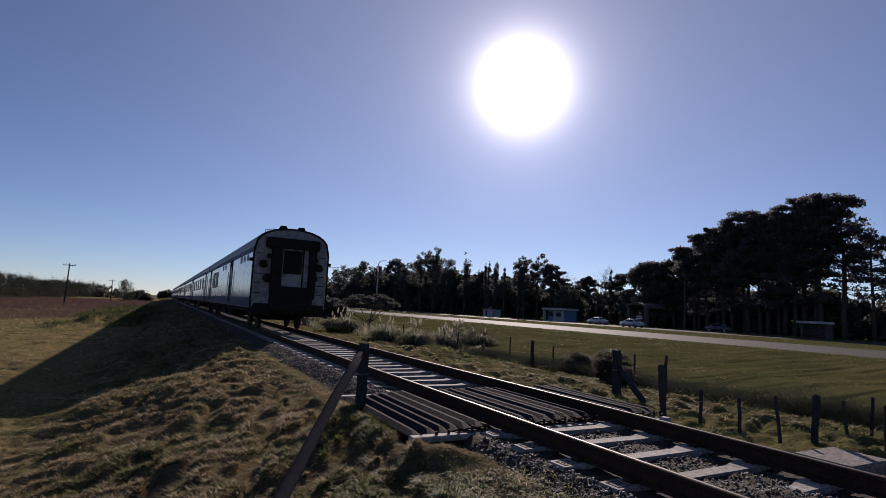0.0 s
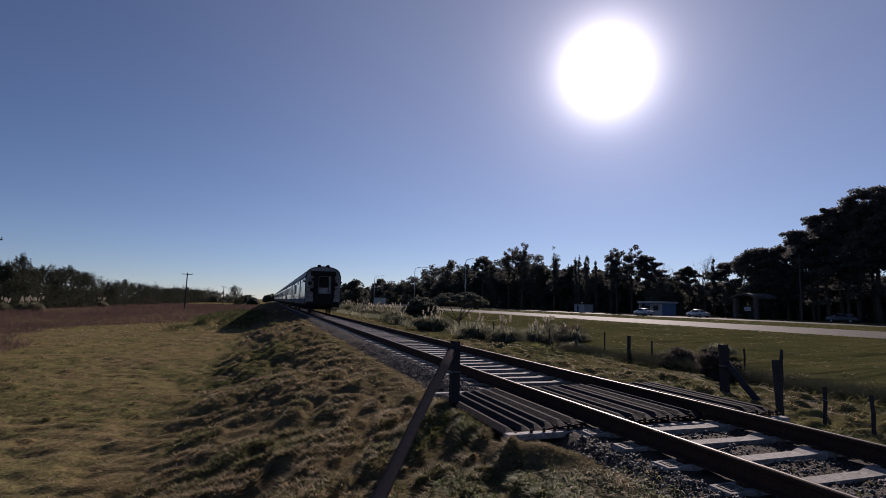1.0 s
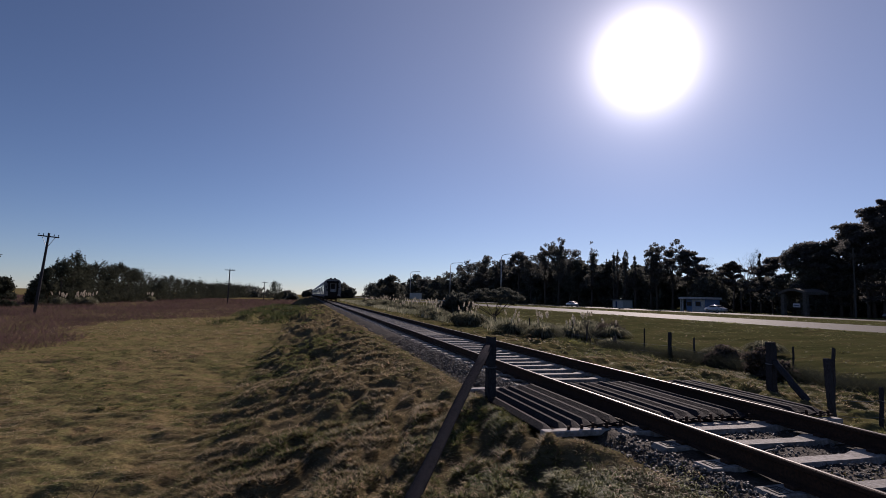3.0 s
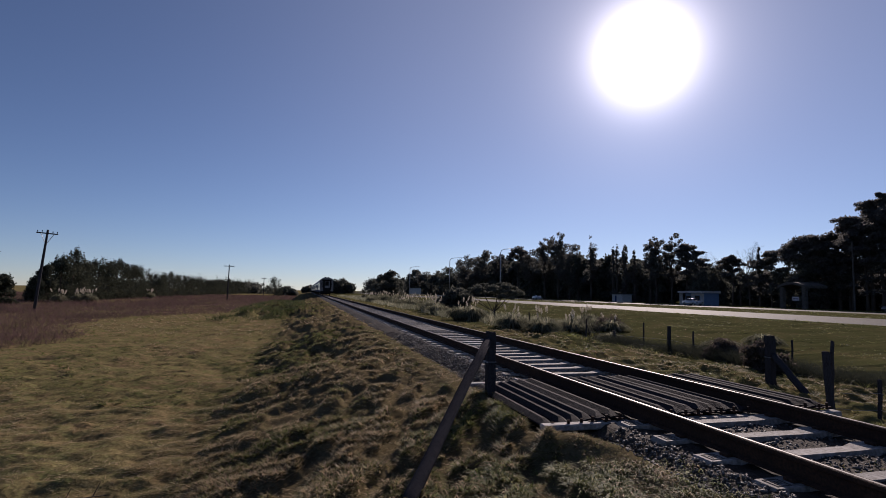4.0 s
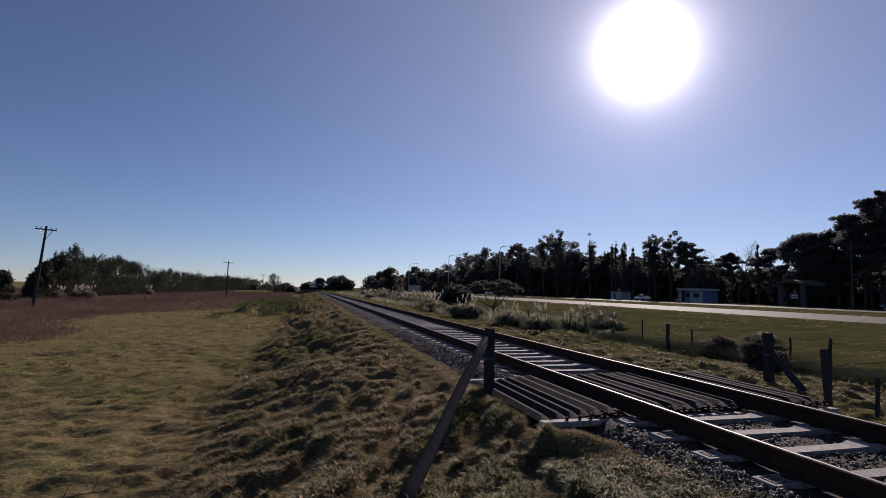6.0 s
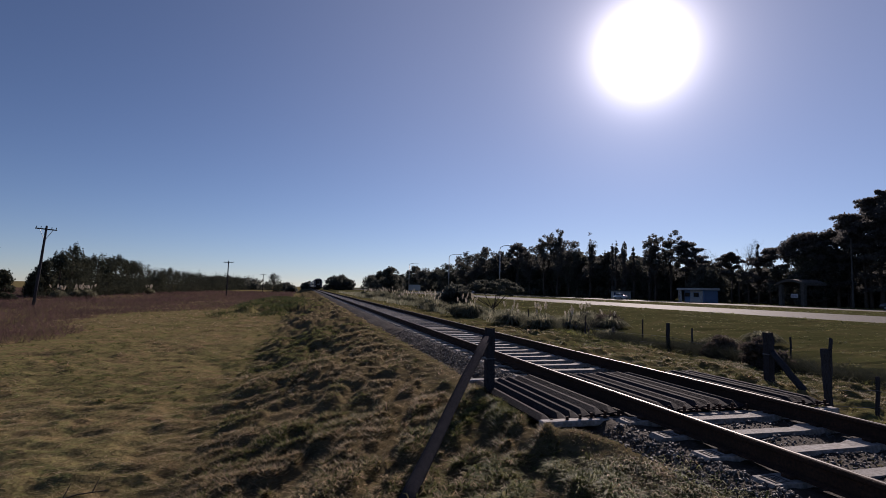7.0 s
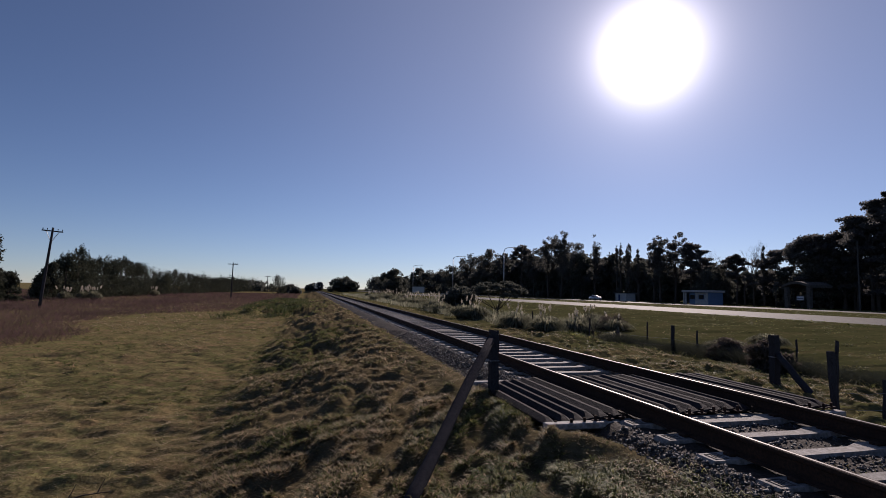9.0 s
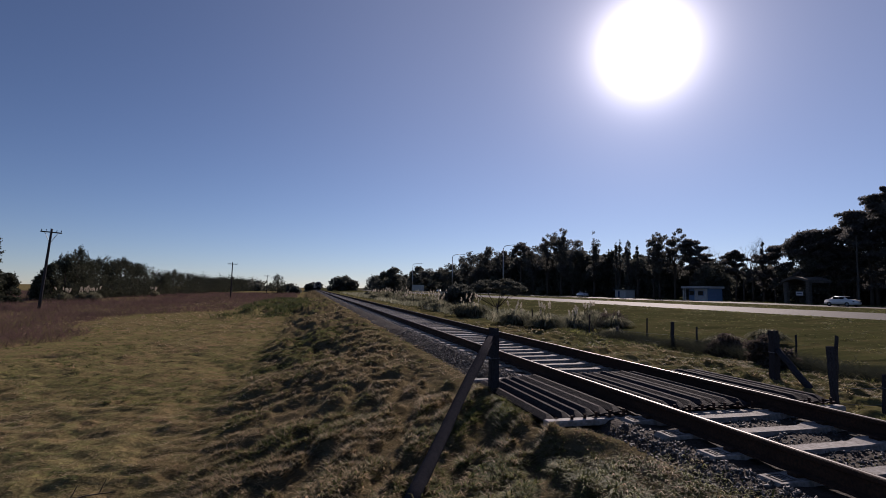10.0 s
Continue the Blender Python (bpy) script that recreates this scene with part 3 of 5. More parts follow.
def wire(points, name="fence_wire"):
    bm = bmesh.new()
    line = [Vector(points[0])]
    for a, b in zip(points, points[1:]):
        a, b = Vector(a), Vector(b)
        line += [a.lerp(b, k) - Vector((0, 0, 0.1 * k * (1 - k))) for k in (0.25, 0.5, 0.75, 1.0)]
    rings = []
    for i, p in enumerate(line):
        along = (line[min(i + 1, len(line) - 1)] - line[max(i - 1, 0)]).normalized()
        side = along.cross(Vector((0, 0, 1))).normalized()
        up = side.cross(along)
        rings.append([bm.verts.new(p + (side * math.cos(a) + up * math.sin(a)) * 0.0025) for a in (0, 1.571, 3.142, 4.712)])
    for p, q in zip(rings, rings[1:]):
        for i in range(4):
            bm.faces.new((p[i], p[(i + 1) % 4], q[(i + 1) % 4], q[i]))
    tagged(part(name, bm, GALV), "slack galvanised fence wire strung between posts", "fence wire", "wires of the field fence")


for h in (0.12, 0.35):
    wire([(x, y, gz(x, y) + h) for x, y, s, top in (FENCE[0], FENCE[2], FENCE[3], FENCE[4], FENCE[5])])
for h in (0.2, 0.45):
    wire([(x, y, gz(x, y) + h) for x, y, s, top in (FENCE[12], FENCE[10], FENCE[14], FENCE[15], FENCE[16], FENCE[17])])

slab = part("concrete_slab", solid(7.02, 7.92, 3.26, 3.92, -0.5, -0.3, 0.02), SLAB)
tagged(slab, "worn concrete slab lying beside the rails", "slab")
stump = part("broken_stump", tube(bmesh.new(), (0, 0, -0.3), (0.02, 0.0, 0.62), 0.17, 0.05, 9, 0.015, 4, 5), BARK, smooth=True)
stump.matrix_basis = pose(12.2, 19.3, gz(12.2, 19.3))
tagged(stump, "dark pointed broken stump among the tussocks", "stump")


# ---- utility poles, lamps ----
def make_pole(x, y, top, lean, arm, struts):
    z = gz(x, y)
    p = thing("utility_pole", pose(x, y, z, 0, lean, 0), "leaning dark wooden utility pole with one crossarm", "utility pole", "poles across the field")
    h = top - z
    part("pole", tube(bmesh.new(), (0, 0, -0.5), (0, 0, h), 0.15, 0.1, 10, 0, 4), TIMBER, p, smooth=True)
    part("crossarm", solid(-arm, arm, -0.06, 0.06, h - 0.42, h - 0.3, 0.01), TIMBER, p)
    if struts:
        for s in (-1, 1):
            part("strut", tube(bmesh.new(), (0, 0.05, h - 1.5), (s * arm * 0.62, 0.05, h - 0.4), 0.025, 0.025, 6), GALV, p)
    for s in (-0.92, -0.5, 0.5, 0.92):
        bm = tube(bmesh.new(), (s * arm, 0, h - 0.3), (s * arm, 0, h - 0.22), 0.02, 0.02, 6)
        tube(bm, (s * arm, 0, h - 0.22), (s * arm, 0, h - 0.1), 0.05, 0.03, 8)
        part("insulator", bm, GLASS, p)


make_pole(-26.2, 61.5, 6.9, 4.6, 0.95, True)
make_pole(-16.4, 122.0, 6.45, 1.0, 1.0, False)
make_pole(-15.2, 205.0, 5.6, 0.5, 1.0, False)


def make_street_lamp(x, y, top):
    z = gz(x, y)
    p = thing("street_lamp", pose(x, y, z), "tall galvanised street lamp with a curved arm", "street lamp", "lamps along the highway")
    h = top - z
    part("pole", tube(bmesh.new(), (0, 0, -0.3), (0, 0, h - 0.8), 0.16, 0.09, 10), GALV, p, smooth=True)
    bm = bmesh.new()
    pts = [(0, 0, h - 0.82), (0.2, 0, h - 0.3), (0.8, 0, h), (2.4, 0, h + 0.18), (3.4, 0, h + 0.22)]
    for a, b in zip(pts, pts[1:]):
        tube(bm, a, b, 0.07, 0.06, 8)
    part("arm", bm, GALV, p, smooth=True)
    part("lantern", solid(3.2, 4.0, -0.14, 0.14, h + 0.14, h + 0.3, 0.05), GALV, p, "grey lamp head")


make_street_lamp(41.5, 110.0, 11.1)
make_street_lamp(41.5, 153.0, 11.6)
make_street_lamp(41.5, 216.0, 11.6)
lp = part("lamp_post", tube(bmesh.new(), (85.8, 66.3, -1), (85.8, 66.3, 10.7), 0.15, 0.1, 8), DIM_CONCRETE)
tagged(lp, "tall plain grey post among the trees", "post")


# ---- train ----
COACH, PITCH, HALF = 24.7, 25.4, 1.59


def coach_ring(z_low):
    ring = [(-HALF + 0.02, z_low), (-HALF, z_low + 0.25), (-HALF, 3.3), (-HALF + 0.04, 3.5)]
    for k in range(1, 12):
        a = math.pi * (1 - k / 12)
        ring.append((1.53 * math.cos(a), 3.53 + 0.82 * math.sin(a) ** 0.8))
    return ring + [(HALF - 0.04, 3.5), (HALF, 3.3), (HALF, z_low + 0.25), (HALF - 0.02, z_low)]


def loft(ring, y0, y1, cap=True):
    bm = bmesh.new()
    a, b = [bm.verts.new((x, y0, z)) for x, z in ring], [bm.verts.new((x, y1, z)) for x, z in ring]
    for i in range(len(ring) - 1):
        bm.faces.new((a[i], a[i + 1], b[i + 1], b[i]))
    if cap:
        bm.faces.new(a[::-1])
        bm.faces.new(b)
    return bm


def make_coach(name, label, last):
    c = thing(name, pose(MID, 0, 0), label, "railway coach", "coaches of the train")
    ring = coach_ring(0.92)
    roof = [p for p in ring if p[1] >= 3.45]
    lo, hi = 0.0, COACH
    # side walls, end walls
    for s in (-1, 1):
        bm = extrude_profile([(s * (HALF - 0.06), 0.92), (s * (HALF - 0.02), 0.92), (s * HALF, 1.17), (s * HALF, 3.3), (s * (HALF - 0.04), 3.5), (s * (HALF - 0.1), 3.5)], lo, hi)
        w = part("side_wall", bm, WHITE, c, "off-white painted side panel")
        part("waist_band", solid(min(s * (HALF - 0.02), s * (HALF + 0.006)), max(s * (HALF - 0.02), s * (HALF + 0.006)), lo, hi, 0.95, 1.36), BLUE, w, "dark blue lower band")
        part("eaves_band", solid(min(s * (HALF - 0.03), s * (HALF + 0.006)), max(s * (HALF - 0.03), s * (HALF + 0.006)), lo, hi, 3.24, 3.46), BLUE, w, "dark blue band under the roof")
        doors = [7.0, 20.6] if last else [1.0, 22.4]
        for d in doors:
            x0, x1 = sorted((s * (HALF - 0.05), s * (HALF + 0.012)))
            dr = part("door", solid(x0, x1, d, d + 1.35, 1.1, 3.32, 0.01), BLACK, w, "dark recessed coach door")
            x0, x1 = sorted((s * (HALF + 0.004), s * (HALF + 0.02)))
            part("pane", solid(x0, x1, d + 0.3, d + 0.95, 2.1, 2.95), COACH_GLASS, dr)
            for g in (d - 0.25, d + 1.55):
                part("handrail", tube(bmesh.new(), (s * (HALF + 0.05), g, 1.3), (s * (HALF + 0.05), g, 2.7), 0.022, 0.022, 6), GALV, w)
        spans = [(15.3, 1.6), (17.6, 1.6)] if last else [(4.4 + 3.6 * k, 1.5) for k in range(5)]
        for y, ln in spans:
            x0, x1 = sorted((s * (HALF - 0.03), s * (HALF + 0.018)))
            f = part("window", solid(x0, x1, y, y + ln, 1.95, 3.0, 0.015), BLUE, w, "dark coach window")
            x0, x1 = sorted((s * (HALF + 0.012), s * (HALF + 0.024)))
            part("pane", solid(x0, x1, y + 0.07, y + ln - 0.07, 2.03, 2.92), COACH_GLASS, f)
        if last:
            for y in (1.2, 2.3, 3.4, 10.5, 11.9):
                x0, x1 = sorted((s * (HALF - 0.03), s * (HALF + 0.016)))
                f = part("small_window", solid(x0, x1, y, y + 0.5, 2.92, 3.22, 0.04), GALV, w, "small high window")
                x0, x1 = sorted((s * (HALF + 0.012), s * (HALF + 0.022)))
                part("pane", solid(x0, x1, y + 0.07, y + 0.43, 2.98, 3.16), COACH_GLASS, f)
    end = [(x, z) for x, z in ring]
    for y0, y1 in ((lo - 0.03, lo + 0.04), (hi - 0.04, hi + 0.03)):
        part("end_wall", extrude_profile([(x * 0.995, z - 0.012) for x, z in end], y0, y1), SHADED_END_PAINT, c, "off-white end wall, darkened in colour for its shade")
    rf = part("roof", extrude_profile(roof + [(1.36, 3.42), (-1.36, 3.42)], lo - 0.02, hi + 0.02), ROOF, c, "curved grey roof", smooth=False)
    for k, y in enumerate((0.5, 6.0, 11.0, 16.0, 21.0)):
        for x in (-0.36, 0.42):
            bm = tube(bmesh.new(), (x, y, 4.2), (x, y, 4.36), 0.08, 0.08, 8)
            tube(bm, (x, y, 4.36), (x, y, 4.5), 0.2, 0.13, 12)
            part("ventilator", bm, BLACK, rf, "mushroom roof ventilator")
    # underframe and bogies
    part("underframe", solid(-1.35, 1.35, 0.3, COACH - 0.3, 0.72, 0.95, 0.02), BLACK, c, "sooty underframe")
    for y, ln in ((9.0, 2.2), (12.4, 3.0)):
        part("equipment_box", solid(-1.25, 1.25, y, y + ln, 0.35, 0.75, 0.04), BLACK, c)
    for y in (3.2, COACH - 3.2):
        bg = part("bogie", solid(-1.05, 1.05, y - 1.7, y + 1.7, 0.5, 0.74, 0.03), BLACK, c, "black bogie")
        for dy in (-1.2, 1.2):
            for s in (-1, 1):
                part("wheel", tube(bmesh.new(), (s * 0.872 - 0.065, y + dy, 0.46), (s * 0.872 + 0.065, y + dy, 0.46), 0.46, 0.46, 20), RUST, bg, "steel wheel", smooth=False)
            part("axle", tube(bmesh.new(), (-0.8, y + dy, 0.46), (0.8, y + dy, 0.46), 0.08, 0.08, 8), BLACK, bg)
    # gangways
    for y, d in ((lo, -1), (hi, 1)):
        g = bmesh.new()
        y0, y1 = sorted((y, y + d * 0.34))
        for x0, x1, z0, z1 in ((-0.86, -0.44, 1.82, 3.5), (0.7, 1.0, 1.36, 3.5), (-1.12, 1.1, 3.46, 3.88), (-0.84, 0.9, 0.85, 1.86)):
            box(g, x0, x1, y0 - (0.03 if x1 - x0 > 1 else 0), y1 + (0.03 if x1 - x0 > 1 else 0), z0, z1, 0.02)
        part("gangway", g, BLACK, c, "sooty black gangway frame")
        dd = part("end_door", solid(-0.5, 0.76, *sorted((y, y + d * 0.09)), 1.4, 3.5, 0.015), DOOR_GREY, c, "grey end door")
        part("pane", solid(-0.36, 0.42, *sorted((y + d * 0.07, y + d * 0.105)), 2.4, 3.4, 0.01), BLACK, dd, "dark door window")
        part("hinge_strip", solid(0.44, 0.5, *sorted((y + d * 0.06, y + d * 0.12)), 1.8, 3.46, 0.01), BLACK, dd)
        part("buffer_beam", solid(-1.45, 1.45, *sorted((y - d * 0.02, y + d * 0.12)), 0.72, 1.12, 0.02), BLACK, c)
        part("coupler", solid(-0.18, 0.18, *sorted((y, y + d * 0.34)), 0.7, 0.98, 0.04), BLACK, c)
    if last:
        for x, z, r in ((-1.18, 2.75, 0.17), (-0.98, 2.18, 0.19), (1.15, 2.72, 0.17), (-0.97, 3.1, 0.11), (0.98, 3.05, 0.12), (0.98, 2.25, 0.14)):
            b = tube(bmesh.new(), (x, 0, z), (x, -0.16, z), r * 0.8, r, 14)
            tube(b, (x, -0.16, z), (x, -0.2, z), r * 0.85, r * 0.6, 14)
            part("tail_lamp", b, BLACK, c, "round dark tail lamp housing")
        for x in (-1.62, 1.62):
            part("side_lamp", solid(x - 0.1, x + 0.1, -0.02, 0.16, 2.85, 2.99, 0.03), BLACK, c)
        inner, outer = [(x * 0.965, z - 0.07) for x, z in ring], [(x * 1.003, z + 0.004) for x, z in ring]
        rim = bmesh.new()
        rows = [[rim.verts.new((x, y, z)) for (x, z), y in ((p, -0.05), (q, -0.05), (q, 0.03), (p, 0.03))] for p, q in zip(inner, outer)]
        for p, q in zip(rows, rows[1:]):
            for i in range(4):
                rim.faces.new((p[i], p[(i + 1) % 4], q[(i + 1) % 4], q[i]))
        bmesh.ops.recalc_face_normals(rim, faces=rim.faces)
        part("end_rim", rim, BLACK, c, "dark moulding round the end wall")
        for x in (-1.32, 1.3):
            for z in (1.55, 1.95, 2.35, 3.2):
                part("grab_rail", tube(bmesh.new(), (x - 0.16, -0.06, z), (x + 0.14, -0.06, z), 0.015, 0.015, 6), BLACK, c)
        part("roof_rail", tube(tube(tube(bmesh.new(), (-0.75, 0.2, 4.3), (-1.15, 0.2, 4.22), 0.015, 0.015, 6), (-0.75, 0.2, 4.18), (-0.75, 0.2, 4.3), 0.015, 0.015, 6),
                               (-1.15, 0.2, 4.1), (-1.15, 0.2, 4.22), 0.015, 0.015, 6), GALV, rf)
        for s in (-1, 1):
            part("skirt", solid(*sorted((s * 0.72, s * 1.5)), -0.1, 0.5, 0.62, 1.0, 0.03), BLACK, c)
    return c


tail_coach = make_coach("railway_coach", "off-white and blue tail coach with black gangway, shade put into its end walls", True)
plain_coach = make_coach("railway_coach", "off-white and blue railway coach in the train", False)
COACHES = [tail_coach, plain_coach] + [copy_thing(plain_coach, pose(MID, 0, 0)) for k in range(7)]


def train_y(t):
    """Where the rear end of the train is at t seconds."""
    return 23.0 + 26.2 * t + 0.12 * t * t



# ---- trees ----
WOOD = "trees behind the highway"


def leaves(rs, centres, radii, count, size, flat=0.6):
    """Loose leaf triangles, gathered in clumps round the centres."""
    count = int(count)
    k = rs.choice(len(centres), count, p=np.array([r ** 2 for r in radii]) / sum(r ** 2 for r in radii))
    d = rs.randn(count, 3)
    d /= np.linalg.norm(d, axis=1, keepdims=True)
    d *= np.where(rs.rand(count, 1) < 0.16, 0.95 + 0.55 * rs.rand(count, 1), 0.35 + 0.65 * rs.rand(count, 1) ** 0.5)
    c = np.array(centres)[k] + d * np.array(radii)[k][:, None] * np.array([1, 1, flat])
    a, b = rs.randn(count, 3), rs.randn(count, 3)
    a /= np.linalg.norm(a, axis=1, keepdims=True)
    b -= a * (a * b).sum(1, keepdims=True)
    b /= np.linalg.norm(b, axis=1, keepdims=True)
    s = size * (0.6 + 0.8 * rs.rand(count, 1))
    return np.stack([c - a * s * 0.6, c + a * s * 0.6, c + b * s], 1)


def crown_clumps(kind, height, width, low, rnd):
    """Where the leaf clumps of a crown sit: their centres, their radii, and the limbs that carry them."""
    centres, radii, limbs = [], [], []
    w = width / 2

    def put(x, y, z, r):
        centres.append((x, y, z))
        radii.append(r)

    if kind == "pine":
        # level limbs in ragged tiers, each with flat plates of needles along its outer half, under a broken dome
        tiers = max(9, int(height * (1 - low) / 0.75))
        for i in range(tiers):
            k = (i + rnd.uniform(-0.3, 0.3)) / (tiers - 1)
            h = height * (low + (0.96 - low) * min(max(k, 0), 1))
            full = w * (0.62 + 0.5 * math.sin(math.pi * min(1.0, 0.15 + 0.72 * max(k, 0)))) * (1 - 0.45 * max(k, 0) ** 3)
            for j in range(2 if k < 0.3 else 3 if k < 0.7 else 4):
                a, reach = rnd.uniform(0, 6.28), full * rnd.uniform(0.5, 1.08)
                rise = height * rnd.uniform(-0.01, 0.045)
                limbs.append(((0, 0, h - rise), (reach * math.cos(a), reach * math.sin(a), h)))
                for q in range(4 if k > 0.25 else 3):
                    f = rnd.uniform(0.3, 1.0)
                    put(reach * f * math.cos(a) + rnd.uniform(-0.5, 0.5), reach * f * math.sin(a) + rnd.uniform(-0.5, 0.5), h - rise * (1 - f) + rnd.uniform(0.0, 0.35), width * rnd.uniform(0.06, 0.115))
    elif kind == "umbrella":
        for i in range(60):
            a, d = rnd.uniform(0, 6.28), rnd.random() ** 0.5
            z = height * (0.93 - 0.24 * d ** 2.4) - rnd.random() ** 2 * 0.14 * height
            put(w * 0.88 * d * math.cos(a), w * 0.88 * d * math.sin(a), z, width * rnd.uniform(0.07, 0.12))
            if i % 5 == 0:
                limbs.append(((0, 0, height * rnd.uniform(0.45, 0.62)), (w * 0.8 * d * math.cos(a), w * 0.8 * d * math.sin(a), z)))
    elif kind in ("gum", "slim"):
        # forks that climb steeply and end in loose heads, with sky between them
        for i in range(15 if kind == "gum" else 13):
            a, k = rnd.uniform(0, 6.28), i / 14
            top = height * (low + 0.08 + (0.95 - low - 0.08) * k) * rnd.uniform(0.95, 1.0)
            reach = w * rnd.uniform(0.35, 1.0) * (1.0 - 0.5 * k ** 2)
            p = (reach * math.cos(a), reach * math.sin(a), top)
            limbs.append(((0, 0, max(0.25, top / height - 0.3) * height * 0.85), p))
            for q in range(5):
                f = rnd.uniform(0.45, 1.05)
                put(p[0] * f + rnd.gauss(0, 0.09) * width, p[1] * f + rnd.gauss(0, 0.09) * width, top - (1 - f) * 0.24 * height + rnd.gauss(0, 0.03) * height, max(0.5, width * rnd.uniform(0.055, 0.115)))
        put(0, 0, height * 0.95, max(0.4, width * 0.07))
    elif kind == "spire":
        for i in range(46):
            k = rnd.random()
            a, d = rnd.uniform(0, 6.28), w * (1 - 0.8 * k ** 1.5) * rnd.uniform(0.2, 0.9)
            put(d * math.cos(a), d * math.sin(a), height * (low + (0.97 - low) * k), width * rnd.uniform(0.08, 0.13))
        put(0, 0, height * 0.985, width * 0.05)
        limbs.append(((0, 0, 0), (0, 0, height * 0.97)))
    elif kind == "conifer":
        # ragged field trees, wide at the foot, with pointed leaders standing out of the mass
        for i in range(48):
            k = rnd.random() ** 1.15
            a, d = rnd.uniform(0, 6.28), w * (1 - 0.62 * k) * rnd.random() ** 0.5
            put(d * math.cos(a), d * math.sin(a), height * (0.04 + 0.8 * k), width * rnd.uniform(0.08, 0.14))
        for i in range(5):
            a, d = rnd.uniform(0, 6.28), w * rnd.uniform(0.0, 0.7)
            top = height * (1.0 - 0.28 * (d / w) ** 1.5) * rnd.uniform(0.93, 1.0)
            for q in range(6):
                put(d * math.cos(a), d * math.sin(a), top - 0.035 * height * (q + 0.5), width * (0.014 + 0.012 * q))
    elif kind == "flat":
        for i in range(60):
            a, d = rnd.uniform(0, 6.28), rnd.random() ** 0.5
            z = height * (0.93 - 0.42 * d * d) - 0.06 * height * rnd.random()
            put(w * 0.95 * d * math.cos(a), w * 0.95 * d * math.sin(a), z, width * rnd.uniform(0.035, 0.075))
            if i % 4 == 0:
                limbs.append(((0.1 * math.cos(a), 0.1 * math.sin(a), height * 0.05), (w * 0.9 * d * math.cos(a), w * 0.9 * d * math.sin(a), z)))
    elif kind == "brush":
        for i in range(30):
            a, d, k = rnd.uniform(0, 6.28), rnd.random() ** 0.5, rnd.random()
            put(w * 0.8 * d * math.cos(a), w * 0.8 * d * math.sin(a), height * (0.1 + 0.75 * k * (1 - 0.4 * d)), width * rnd.uniform(0.1, 0.2))
    else:
        for i in range(52):
            a, d, k = rnd.uniform(0, 6.28), rnd.random() ** 0.5, rnd.random()
            s = 1.0 if k < 0.55 else math.sqrt(max(0.0, 1.0 - ((k - 0.55) / 0.47) ** 2))
            put(w * 0.88 * d * s * math.cos(a), w * 0.88 * d * s * math.sin(a), height * (0.06 + 0.86 * k), width * rnd.uniform(0.07, 0.15))
    return centres, radii, limbs


# leaf colour, length of a leaf, flatness of the clumps, height of the bole as a share of the whole
CROWNS = {"pine": (PINE, 0.3, 0.42, 0.9), "umbrella": (PINE, 0.3, 0.6, 0.75), "gum": (EUCA, 0.27, 0.9, 0.6), "slim": (EUCA, 0.25, 1.0, 0.75), "spire": (EUCA, 0.24, 1.5, 0.95),
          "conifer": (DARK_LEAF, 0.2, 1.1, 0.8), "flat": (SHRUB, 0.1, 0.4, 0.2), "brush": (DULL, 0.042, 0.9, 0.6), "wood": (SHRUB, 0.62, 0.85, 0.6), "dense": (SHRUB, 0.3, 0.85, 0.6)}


def make_tree(name, x, y, height, width, kind, seed, label, group="", count=2600, low=0.35):
    rs, rnd = np.random.RandomState(seed), random.Random(seed)
    t = thing(name, pose(x, y, gz(x, y) - 0.1, 0, 0, rnd.uniform(0, 360)), label, "tree", group)
    mat, size, flat, bole = CROWNS[kind]
    size *= max(1.0, math.hypot(x, y) / 160)
    centres, radii, limbs = crown_clumps(kind, height, width, low, rnd)
    bm = bmesh.new()
    r0 = 0.016 * height + 0.06
    top = height * bole
    tube(bm, (0, 0, -0.4), (0, 0, top), r0, r0 * 0.3, 8, 0.012 * height, 5, seed)
    for i, (p, q) in enumerate(limbs):
        p = Vector((p[0], p[1], min(p[2], top)))
        tube(bm, p, q, r0 * 0.3, r0 * 0.07, 5, 0.012 * height, 3, seed + i)
    part("trunk", bm, BARK, t, smooth=True)
    hang("crown", tri_mesh("crown", leaves(rs, centres, radii, count, size, flat), mat), t)
    return t


def make_bare_tree(x, y, height, seed, group=""):
    rnd = random.Random(seed)
    z = gz(x, y) - 0.1
    t = thing("bare_tree", pose(x, y, z), "leafless pale tree with thin spreading twigs", "tree", group)
    bm = bmesh.new()

    def grow(p, d, ln, r, depth):
        q = p + d * ln
        tube(bm, p, q, r, r * 0.6, 5 if depth > 1 else 3)
        if depth == 0:
            return
        for k in range(3 if depth > 1 else 4):
            e = (d + Vector((rnd.uniform(-0.7, 0.7), rnd.uniform(-0.7, 0.7), rnd.uniform(-0.1, 0.6)))).normalized()
            grow(p.lerp(q, rnd.uniform(0.6, 1.0)), e, ln * rnd.uniform(0.55, 0.8), r * 0.5, depth - 1)
    grow(Vector((0, 0, -0.3)), Vector((0, 0, 1)), height * 0.36, 0.013 * height, 5)
    part("crown", bm, BARK, t, "bare forking boughs and twigs")


